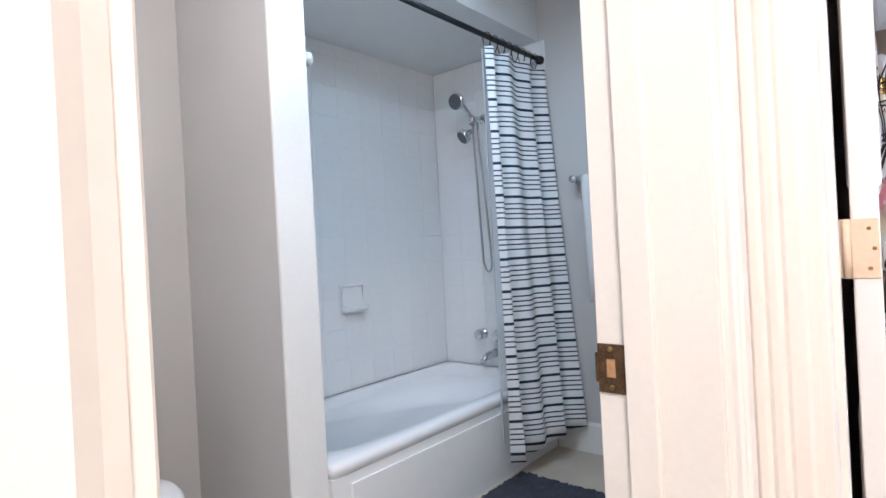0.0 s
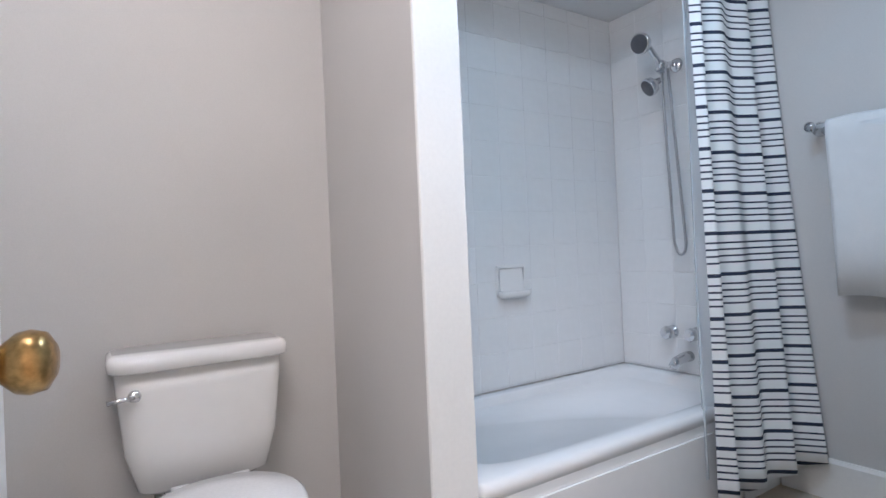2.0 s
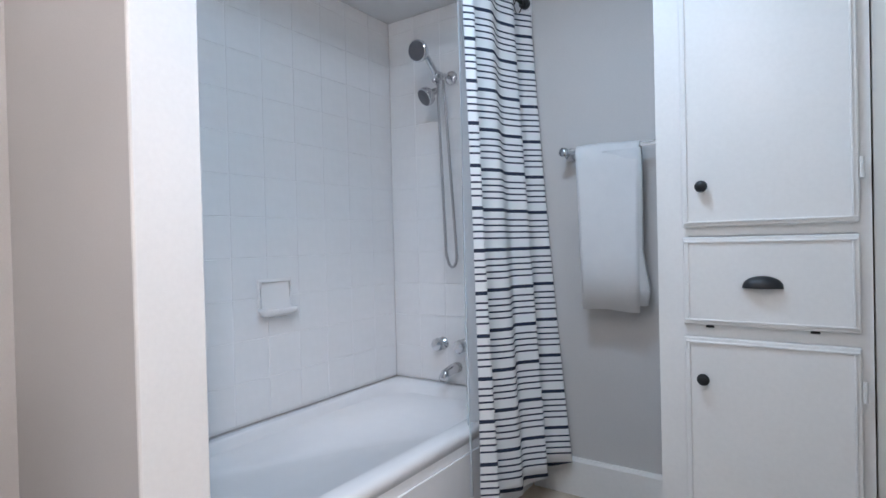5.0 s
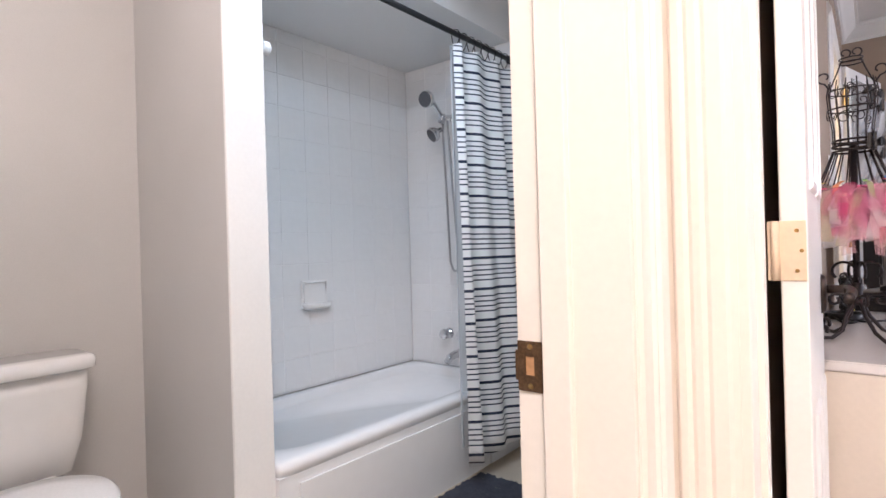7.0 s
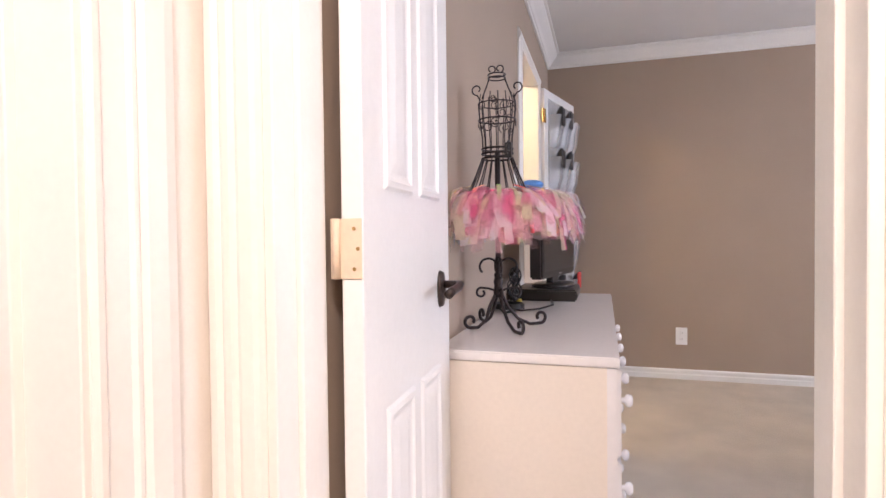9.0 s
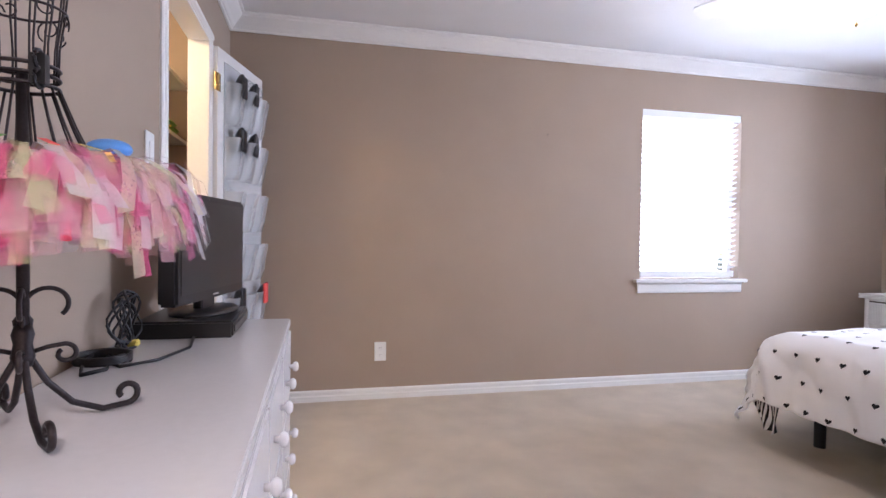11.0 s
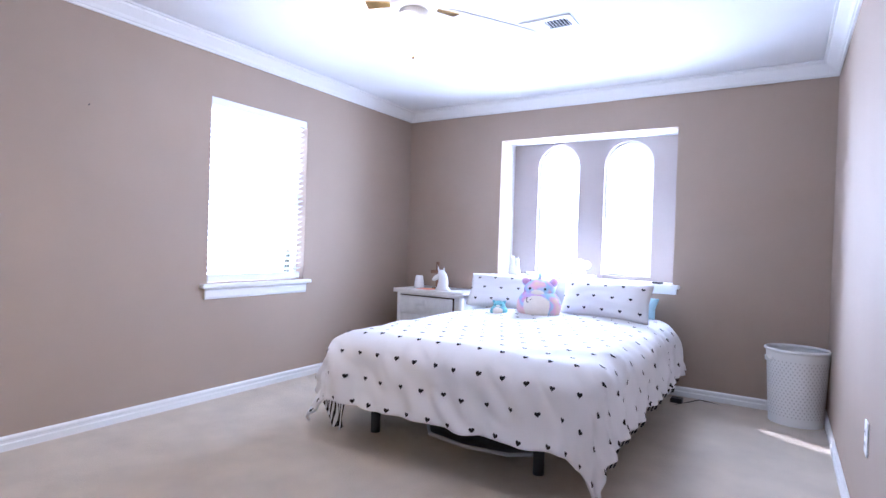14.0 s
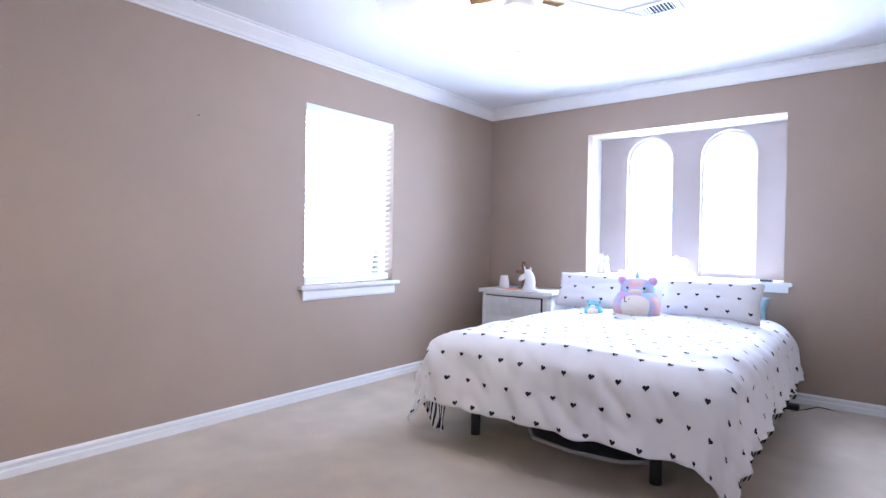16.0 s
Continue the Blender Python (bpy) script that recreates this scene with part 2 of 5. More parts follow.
def super_ring(cx, cy, z, rx, ry, power=3.0, n=32):
    out = []
    for k in range(n):
        t = k * math.tau / n
        c, s = math.cos(t), math.sin(t)
        out.append((cx + rx * math.copysign(abs(c) ** (2 / power), c), cy + ry * math.copysign(abs(s) ** (2 / power), s), z))
    return out


def run(p0, p1, inward, profile, bm=None):
    """Sweeps a (out, height) profile along a straight line; out is measured along inward."""
    bm = bm or bmesh.new()
    n = Vector((*inward, 0))
    ends = []
    for p in (p0, p1):
        ends.append([bm.verts.new(Vector((*p, 0)) + n * o + Vector((0, 0, z))) for o, z in profile])
    a, b = ends
    for k in range(len(a)):
        bm.faces.new((a[k], a[(k + 1) % len(a)], b[(k + 1) % len(a)], b[k]))
    bm.faces.new(a[::-1])
    bm.faces.new(b)
    return bm


def setting(name, bm, material, label, category, smooth=False):
    return tagged(part(name, bm, material, None, "", smooth), label, category, "", "structure")


# ---- structure ----
W, E, S, N, H = -0.062, 5.082, 0.95, 4.492, 2.44
BW, BN, BS = -2.14, 2.475, -0.62          # bathroom west, north, south
TW = -2.045                               # wall behind the toilet
HX0, HX1, HY = -0.145, 1.15, -1.30        # hall
D0, D1 = -0.054, 0.58                    # bedroom door opening along x
P0, P1 = 0.0, 0.637                     # bathroom door opening along y
C0, C1 = 3.02, 3.80                      # closet door opening along y
setting("floor_bedroom", box(-1.40, E + 0.1, 0.84, N + 0.1, -0.12, 0.012), CARPET, "worn beige cut-pile carpet across the bedroom", "floor")
setting("floor_hall", box(-0.22, HX1 + 0.1, HY - 0.1, 0.84, -0.12, 0), CARPET, "beige carpet in the hall", "floor")
setting("floor_bathroom", box(BW - 0.1, -0.22, BS - 0.1, BN + 0.1, -0.12, -0.002), BATHFLOOR, "pale vinyl bathroom floor", "floor")
setting("ceiling_bedroom", box(-1.40, E + 0.12, 0.83, N + 0.12, H, H + 0.1), CEIL, "white painted bedroom ceiling", "ceiling")
setting("ceiling_hall", box(BW - 0.12, HX1 + 0.12, HY - 0.12, 0.83, H, H + 0.1), CEIL, "white painted hall and bathroom ceiling", "ceiling")
setting("ceiling_bathroom", box(BW - 0.12, -1.40, 0.83, BN + 0.12, H, H + 0.1), CEIL, "white painted ceiling over the tub", "ceiling")

X0, X1, Z0, Z1 = 2.805, 3.665, 0.80, 2.06
setting("wall_north", boxes((-1.40, X0, N, N + 0.15, 0, H), (X1, E + 0.12, N, N + 0.15, 0, H), (X0, X1, N, N + 0.15, 0, Z0), (X0, X1, N, N + 0.15, Z1, H)), TAUPE, "taupe painted bedroom wall with one window", "wall")
NY0, NY1, NZ0, NZ1 = 1.95, 3.46, 0.86, 2.085
setting("wall_east", boxes((E, E + 0.10, 0.83, NY0, 0, H), (E, E + 0.10, NY1, N, 0, H), (E, E + 0.10, NY0, NY1, 0, NZ0), (E, E + 0.10, NY0, NY1, NZ1, H)), TAUPE, "taupe painted bedroom wall with a deep window niche", "wall")
NB = E + 0.30
setting("niche_lining", boxes((E + 0.1, NB, NY0 - 0.08, NY0, NZ0 - 0.1, NZ1 + 0.1), (E + 0.1, NB, NY1, NY1 + 0.08, NZ0 - 0.1, NZ1 + 0.1), (E + 0.1, NB, NY0, NY1, NZ1, NZ1 + 0.1), (E + 0.1, NB, NY0, NY1, NZ0 - 0.1, NZ0 - 0.004)), TRIM, "white painted lining of the window niche", "wall")
ARCHES = ((2.815, 3.215), (2.175, 2.595))


def arch_wall():
    bm = bmesh.new()
    x0, x1 = NB, NB + 0.10
    z_sill, z_top, z_hi = NZ0 + 0.03, 2.065, NZ1 + 0.1

    def prism(poly):
        loft([[(x0, y, z) for y, z in poly], [(x1, y, z) for y, z in poly]], bm)
    ys = sorted(v for a in ARCHES for v in a)
    for a, b in ((NY0 - 0.08, ys[0]), (ys[1], ys[2]), (ys[3], NY1 + 0.08)):
        prism([(a, NZ0 - 0.1), (b, NZ0 - 0.1), (b, z_hi), (a, z_hi)])
    for a, b in ARCHES:
        prism([(a, NZ0 - 0.1), (b, NZ0 - 0.1), (b, z_sill), (a, z_sill)])
        c, r, n = (a + b) / 2, (b - a) / 2, 16
        arc = [(c - r * math.cos(math.pi * k / n), z_top - r + r * math.sin(math.pi * k / n)) for k in range(n + 1)]
        for (ya, za), (yb, zb) in zip(arc, arc[1:]):
            prism([(ya, za), (yb, zb), (yb, z_hi), (ya, z_hi)])
    bmesh.ops.remove_doubles(bm, verts=bm.verts, dist=1e-5)
    return bm


setting("wall_niche_back", arch_wall(), NICHEPAINT, "pale taupe wall with two tall arched openings", "wall")
setting("wall_south", boxes((HX0, D0, 0.83, S, 0, H), (D1, E + 0.1, 0.83, S, 0, H), (D0, D1, 0.83, S, 2.05, H)), TAUPE, "painted wall between hall and bedroom with a doorway", "wall")
setting("wall_west", boxes((-0.145, W, S, C0, 0, H), (-0.145, W, C1, N, 0, H), (-0.145, W, C0, C1, 2.05, H)), TAUPE, "taupe painted bedroom wall with the closet doorway", "wall")
setting("wall_bath_east", boxes((-0.28, HX0, HY, P0, 0, H), (-0.28, HX0, P1, 0.83, 0, H), (-0.28, HX0, P0, P1, 2.05, H), (-0.28, HX0 - 0.004, 0.83, BN + 0.1, 0, H)), BEIGEWALL, "beige painted wall with the bathroom doorway", "wall")
setting("wall_hall_east", box(HX1, HX1 + 0.1, HY, 0.83, 0, H), BEIGEWALL, "plain beige hall wall", "wall")
setting("wall_hall_south", box(-0.28, HX1 + 0.1, HY - 0.1, HY, 0, H), BEIGEWALL, "plain beige hall wall", "wall")
setting("wall_bath_west", boxes((BW - 0.1, BW, 0.880, BN + 0.1, 0, H), (BW - 0.1, TW, BS - 0.1, 0.880, 0, H)), GREYWALL, "grey painted bathroom wall behind the toilet", "wall")
setting("wall_bath_north", box(BW, -0.28, BN, BN + 0.1, 0, H), GREYWALL, "grey painted bathroom wall", "wall")
setting("wall_bath_south", box(TW, -0.28, BS - 0.1, BS, 0, H), GREYWALL, "plain grey bathroom wall", "wall")
setting("wall_tub_stub", box(BW, -1.432, 0.880, 1.007, 0, H), GREYWALL, "grey stub wall between toilet and tub", "wall")
setting("stub_end_trim", box(-1.432, -1.420, 0.872, 1.010, 0, H, 0.003), TRIM, "white painted board on the end of the stub wall", "trim")
setting("tub_soffit", box(BW, -1.40, 1.007, BN, 2.14, H - 0.004), CEIL, "white lowered ceiling over the tub", "ceiling")
setting("wall_closet_back", boxes((-1.40, -1.30, 2.576, N, 0, H), (-1.30, -0.145, 2.576, 2.62, 0, H)), CREAMSIDE, "pale closet walls", "wall")

CROWN = [(0, H - 0.004), (0, 2.34), (0.012, 2.34), (0.014, 2.352), (0.022, 2.356), (0.034, 2.372), (0.062, 2.398), (0.076, 2.412), (0.078, 2.424), (0.092, 2.426), (0.094, H - 0.004)]
BASE = [(0, 0), (0.016, 0), (0.017, 0.046), (0.009, 0.051), (0.009, 0.063), (0.014, 0.067), (0.013, 0.077), (0.006, 0.085), (0, 0.085)]
for nm, a, b, inw in (("north", (W, N), (E, N), (0, -1)), ("east", (E, N), (E, S), (-1, 0)), ("south", (E, S), (W, S), (0, 1)), ("west", (W, S), (W, N), (1, 0))):
    setting("crown_" + nm, run(a, b, inw, CROWN), TRIM, "white stepped crown moulding", "trim")
for nm, a, b, inw in (("north", (W, N), (E, N), (0, -1)), ("east", (E, N - 0.016), (E, S + 0.016), (-1, 0)), ("south", (D1 + 0.06, S), (E, S), (0, 1)), ("west", (W, S + 0.02), (W, C0 - 0.06), (1, 0))):
    setting("baseboard_" + nm, run(a, b, inw, BASE), TRIM, "white grooved baseboard", "trim")
BASEB = [(0, 0), (0.014, 0), (0.014, 0.15), (0.008, 0.165), (0, 0.165)]
setting("baseboard_bath_north", run((-1.39, BN), (-0.78, BN), (0, -1), BASEB), TRIM, "tall white bathroom baseboard", "trim")
BASEC = [(0, 0), (0.012, 0), (0.012, 0.08), (0, 0.09)]
setting("baseboard_bath_west", run((TW, 0.872), (TW, BS), (1, 0), BASEC), CREAMTRIM, "cream bathroom baseboard", "trim")
setting("baseboard_stub", run((-1.435, 0.875), (TW + 0.012, 0.875), (0, -1), BASEC), CREAMTRIM, "cream baseboard along the stub wall", "trim")

# door frames
CASE = [(0, 0), (0, 0.058), (0.006, 0.058), (0.010, 0.050), (0.012, 0.040), (0.017, 0.034), (0.018, 0.016), (0.012, 0.008), (0.008, 0)]


WIDE = [(0, 0), (0, 0.118), (0.004, 0.118), (0.012, 0.110), (0.017, 0.092), (0.016, 0.066), (0.010, 0.060), (0.013, 0.056), (0.013, 0.051), (0.009, 0.046), (0.008, 0.018), (0.012, 0.013), (0.012, 0.006), (0.008, 0)]
BUTT = [(0, 0), (0, 0.083), (0.010, 0.083), (0.017, 0.076), (0.018, 0.066), (0.012, 0.060), (0.016, 0.054), (0.017, 0.044), (0.011, 0.038), (0.014, 0.032), (0.014, 0.014), (0.009, 0.009), (0.008, 0)]


def casing_v(x, y, out, side, z1, material, name, label, profile=CASE):
    """Upright fluted casing: out = unit normal of the wall, side = unit direction away from the opening."""
    o, s = Vector((*out, 0)), Vector((*side, 0))
    base = Vector((x, y, 0))
    lo = [base + o * d + s * w for d, w in profile]
    return setting(name, loft([lo, [p + Vector((0, 0, z1)) for p in lo]]), material, label, "trim")


def casing_h(x, y, out, along, length, z, material, name, label):
    o, a = Vector((*out, 0)), Vector((*along, 0))
    base = Vector((x, y, z))
    lo = [base + o * d + Vector((0, 0, w)) for d, w in CASE]
    return setting(name, loft([lo, [p + a * length for p in lo]]), material, label, "trim")


lab = "cream painted fluted door casing"
casing_v(HX0, P1 + 0.006, (1, 0), (0, 1), 2.05, CREAMTRIM, "trim_bath_door_a", lab, WIDE)
casing_v(HX0, P0 - 0.006, (1, 0), (0, -1), 2.05, CREAMTRIM, "trim_bath_door_b", lab)
casing_h(HX0, P0 - 0.064, (1, 0), (0, 1), P1 - P0 + 0.128, 2.05, CREAMTRIM, "trim_bath_door_c", lab)
casing_v(D0 - 0.010, 0.83, (0, -1), (-1, 0), 2.05, CREAMTRIM, "trim_bedroom_door_a", lab, BUTT)
casing_v(D1 + 0.010, 0.83, (0, -1), (1, 0), 2.05, CREAMTRIM, "trim_bedroom_door_b", lab)
casing_h(D0 - 0.068, 0.83, (0, -1), (1, 0), D1 - D0 + 0.136, 2.05, CREAMTRIM, "trim_bedroom_door_c", lab)
casing_v(D1 + 0.010, S, (0, 1), (1, 0), 2.05, TRIM, "trim_bedroom_door_d", "white fluted door casing")
casing_h(D0 - 0.068, S, (0, 1), (1, 0), D1 - D0 + 0.136, 2.05, TRIM, "trim_bedroom_door_e", "white fluted door casing")
casing_v(W, C0 - 0.006, (1, 0), (0, -1), 2.05, TRIM, "trim_closet_door_a", "white fluted closet casing")
casing_v(W, C1 + 0.006, (1, 0), (0, 1), 2.05, TRIM, "trim_closet_door_b", "white fluted closet casing")
casing_h(W, C0 - 0.064, (1, 0), (0, 1), C1 - C0 + 0.128, 2.05, TRIM, "trim_closet_door_c", "white fluted closet casing")
jl = "painted door jamb with its stop"
for k, b in enumerate(((-0.296, -0.140, P1 - 0.003, P1 + 0.012, 0, 2.05), (-0.254, -0.215, P1 - 0.014, P1, 0, 2.04), (-0.296, -0.140, P0 - 0.012, P0 + 0.003, 0, 2.05), (-0.254, -0.215, P0, P0 + 0.014, 0, 2.04), (-0.296, -0.140, P0, P1, 2.038, 2.056))):
    setting("jamb_bath_%d" % (k + 1), box(*b, 0.0015), CREAMTRIM, jl, "trim")
for k, b in enumerate(((D0 - 0.012, D0 + 0.003, 0.825, 0.957, 0, 2.05), (D1 - 0.003, D1 + 0.012, 0.825, 0.957, 0, 2.05), (D0, D1, 0.825, 0.957, 2.038, 2.056), (D0, D0 + 0.012, 0.875, 0.905, 0, 2.04), (D1 - 0.012, D1, 0.875, 0.905, 0, 2.04))):
    setting("jamb_bedroom_%d" % (k + 1), box(*b, 0.0015), CREAMTRIM, jl, "trim")
for k, b in enumerate(((-0.155, W + 0.006, C0 - 0.012, C0 + 0.003, 0, 2.05), (-0.155, W + 0.006, C1 - 0.003, C1 + 0.012, 0, 2.05), (-0.155, W + 0.006, C0, C1, 2.038, 2.056))):
    setting("jamb_closet_%d" % (k + 1), box(*b, 0.0015), TRIM, jl, "trim")

# ---- bathroom ----
def tile_wall(parent, origin, along, normal, cols, first_w, z0, z1, step=0.1525):
    """Glazed tiles as pieces on a grout bed; alike tiles share their mesh."""
    a, n = Vector((*along, 0)), Vector((*normal, 0))
    gap, shared = 0.0024, {}
    z = z0
    while z < z1 - 0.01:
        h = min(step, z1 - z)
        u = 0.0
        while u < cols - 0.01:
            w = min(step, cols - u)
            key = (round(w, 3), round(h, 3))
            if key not in shared:
                bm = bmesh.new()
                lo = [(gap / 2, 0, gap / 2), (w - gap / 2, 0, gap / 2), (w - gap / 2, 0, h - gap / 2), (gap / 2, 0, h - gap / 2)]
                hi = [(x + (0.0012 if x < w / 2 else -0.0012), 0.0018, zz + (0.0012 if zz < h / 2 else -0.0012)) for x, _, zz in lo]
                loft([[Vector(p) for p in lo], [Vector(p) for p in hi]], bm)
                bmesh.ops.recalc_face_normals(bm, faces=bm.faces)
                me = bpy.data.meshes.new("tile")
                bm.to_mesh(me)
                bm.free()
                me.materials.append(TILE)
                shared[key] = me
            t = new("tile", shared[key])
            rot = Matrix(((a.x, n.x, 0), (a.y, n.y, 0), (0, 0, 1))).to_4x4()
            t.parent = parent
            t.matrix_world = Matrix.Translation(Vector(origin) + a * u + n * 0.004 + Vector((0, 0, z))) @ rot @ Matrix.Rotation(random.uniform(-0.004, 0.004), 4, "X")
            u += w
        z += h


def bathtub():
    tub = thing("bathtub", "white enamel alcove bathtub with a panelled apron", "bathtub")
    x0, x1, y0, y1, zr = BW + 0.004, -1.40, 1.011, BN - 0.006, 0.39
    cx, cy = (x0 + x1) / 2 , (y0 + y1) / 2
    hx, hy = (x1 - x0) / 2, (y1 - y0) / 2
    secs = [super_ring(cx, cy, 0.345, hx - 0.004, hy - 0.002, 40, 64), super_ring(cx, cy, zr - 0.022, hx, hy, 40, 64), super_ring(cx, cy, zr - 0.012, hx - 0.002, hy - 0.001, 40, 64), super_ring(cx, cy, zr - 0.004, hx - 0.008, hy - 0.003, 40, 64), super_ring(cx, cy, zr, hx - 0.018, hy - 0.006, 40, 64), super_ring(cx, cy, zr + 0.0005, hx - 0.03, hy - 0.03, 24, 64),
            super_ring(cx - 0.020, cy, zr + 0.001, hx - 0.050, hy - 0.06, 7, 64), super_ring(cx - 0.020, cy, zr - 0.012, hx - 0.07, hy - 0.075, 6, 64),
            super_ring(cx - 0.020, cy, 0.22, hx - 0.10, hy - 0.13, 5, 64), super_ring(cx - 0.020, cy, 0.09, hx - 0.16, hy - 0.24, 4, 64), super_ring(cx - 0.020, cy, 0.075, 0.02, 0.05, 3, 64)]
    part("basin", loft(secs), ENAMEL, tub, "", True)
    part("apron", box(x1 - 0.05, x1 - 0.0045, y0, y1, 0, 0.346), ENAMEL, tub)
    part("apron_panel", box(x1 - 0.018, x1 + 0.003, y0 + 0.07, y1 - 0.30, 0.0, 0.318, 0.007, seg=4), ENAMEL, tub)
    part("apron_end", box(x1 - 0.018, x1 + 0.003, y1 - 0.275, y1, 0.0, 0.318, 0.007, seg=4), ENAMEL, tub)
    tiles = setting("tile_bed_west", box(BW, BW + 0.004, 1.011, BN - 0.004, 0.39, 2.138), GROUT, "square white wall tiles with pale grout above the tub", "wall")
    tile_wall(tiles, (BW, BN - 0.006, 0), (0, -1), (1, 0), 1.455, 0, 0.395, 2.136)
    tiles = setting("tile_bed_north", box(BW + 0.006, -1.36, BN - 0.004, BN, 0.39, 2.138), GROUT, "square white wall tiles behind the shower fittings", "wall")
    tile_wall(tiles, (BW + 0.008, BN, 0), (1, 0), (0, -1), 0.77, 0, 0.395, 2.136)
    tiles = setting("tile_bed_south", box(BW + 0.006, -1.44, 1.0075, 1.010, 0.39, 2.138), TILE, "white tiles at the foot of the tub", "wall")


bathtub()


def soap_dish():
    ob = thing("soap_dish", "white ceramic soap dish set into the tiles", "soap dish")
    x = BW + 0.007
    y0, y1, z0, z1 = 1.655, 1.818, 0.785, 0.925
    part("backplate", box(x, x + 0.008, y0, y1, z0, z1, 0.003, seg=2), CERAMIC, ob)
    part("surround", tube([(x + 0.010, a, b) for a, b in ((y0 + 0.012, z0 + 0.012), (y1 - 0.012, z0 + 0.012), (y1 - 0.012, z1 - 0.012), (y0 + 0.012, z1 - 0.012))], 0.008, closed=True, sides=12), CERAMIC, ob, "", True)
    yc = (y0 + y1) / 2
    part("tray", loft([super_ring(x + 0.020, yc, z0 - 0.004, 0.018, 0.070, 4), super_ring(x + 0.026, yc, z0 + 0.008, 0.028, 0.080, 4), super_ring(x + 0.027, yc, z0 + 0.024, 0.031, 0.083, 4), super_ring(x + 0.027, yc, z0 + 0.027, 0.027, 0.078, 4), super_ring(x + 0.027, yc, z0 + 0.016, 0.020, 0.070, 4)]), CERAMIC, ob, "", True)


soap_dish()


def shower():
    ob = thing("hand_shower", "chrome shower arm with two spray heads and a hose", "shower")
    y, x = BN - 0.008, -1.765
    part("flange", lathe([(0.032, 0), (0.030, 0.006), (0.018, 0.012), (0.012, 0.014)], pose(x, y, 1.80, 90)), CHROME, ob, "", True)
    part("arm", tube([(x, y, 1.80), (x, y - 0.05, 1.80), (x, y - 0.09, 1.785), (x - 0.01, y - 0.13, 1.76)], 0.010), CHROME, ob, "", True)
    part("diverter", blob((x - 0.005, y - 0.10, 1.785), (0.022, 0.026, 0.024)), CHROME, ob, "", True)

    def head(at, aim, r, name):
        m = look(at, Vector(at) + Vector(aim)) @ pose(0, 0, 0, 180)
        part(name, lathe([(0.012, -0.055), (0.016, -0.03), (r * 0.9, -0.012), (r, 0.0), (r, 0.014), (r * 0.94, 0.018)], m), CHROME, ob, "", True)
        part(name + "_face", lathe([(r * 0.9, 0.0165), (r * 0.86, 0.021), (r * 0.3, 0.023)], m, 20), DARKFACE, ob, "grey nozzle face")
    head((-1.792, 2.31, 1.69), (-0.35, -0.75, -0.55), 0.042, "fixed_head")
    head((-1.785, 2.25, 1.868), (0.05, -0.95, -0.25), 0.046, "hand_head")
    part("handle", tube([(-1.785, 2.27, 1.868), (-1.782, 2.295, 1.86), (-1.778, 2.33, 1.825), (-1.775, 2.36, 1.79), (-1.77, 2.365, 1.75)], 0.013, sides=10), CHROME, ob, "", True)
    pts = [Vector((-1.770, 2.365, 1.75))]
    for k in range(1, 13):
        pts.append(Vector((-1.770 + 0.006 * k / 12, 2.36 + 0.03 * k / 12, 1.75 - 0.76 * k / 12)))
    for k in range(1, 9):
        a = math.pi * k / 8
        pts.append(Vector((-1.739 - 0.025 * math.cos(a), 2.40, 0.985 - 0.05 * math.sin(a))))
    for k in range(1, 13):
        pts.append(Vector((-1.714 - 0.03 * (k / 12), 2.40 - 0.03 * k / 12, 0.985 + 0.78 * k / 12)))
    part("hose", tube(pts, 0.0065, sides=8), mat("hose_steel", (0.45, 0.45, 0.46), 0.3, 0.9, var=0.3, scale=300, fine=600, bump=0.6), ob, "ribbed steel hose", True)


shower()


def tub_taps():
    y = BN - 0.008
    for x in (-1.845, -1.725):
        ob = thing("tub_tap", "faceted chrome tub tap on the tiled wall", "tap", "taps over the tub")
        part("flange", lathe([(0.030, 0), (0.027, 0.008), (0.014, 0.012), (0.012, 0.03)], pose(x, y, 0.575, 90)), CHROME, ob, "", True)
        part("knob", lathe([(0.016, 0.028), (0.030, 0.034), (0.032, 0.05), (0.027, 0.062), (0.010, 0.066)], pose(x, y, 0.575, 90), 8), CHROME, ob)
    ob = thing("tub_spout", "chrome tub spout under the taps", "spout")
    part("spout", tube([(-1.765, y, 0.47), (-1.765, y - 0.05, 0.47), (-1.765, y - 0.10, 0.462), (-1.765, y - 0.13, 0.44)], 0.024, taper=0.8, sides=12), CHROME, ob, "", True)
    ob = thing("overflow_plate", "round chrome overflow plate in the tub end", "drain")
    part("plate", lathe([(0.036, 0), (0.035, 0.006), (0.028, 0.010), (0.006, 0.011)], pose(-1.745, y - 0.108, 0.305, 90)), CHROME, ob, "", True)
    part("screw", lathe([(0.005, 0), (0.004, 0.003)], pose(-1.745, y - 0.119, 0.305, 90), 10), CHROME, ob)


tub_taps()


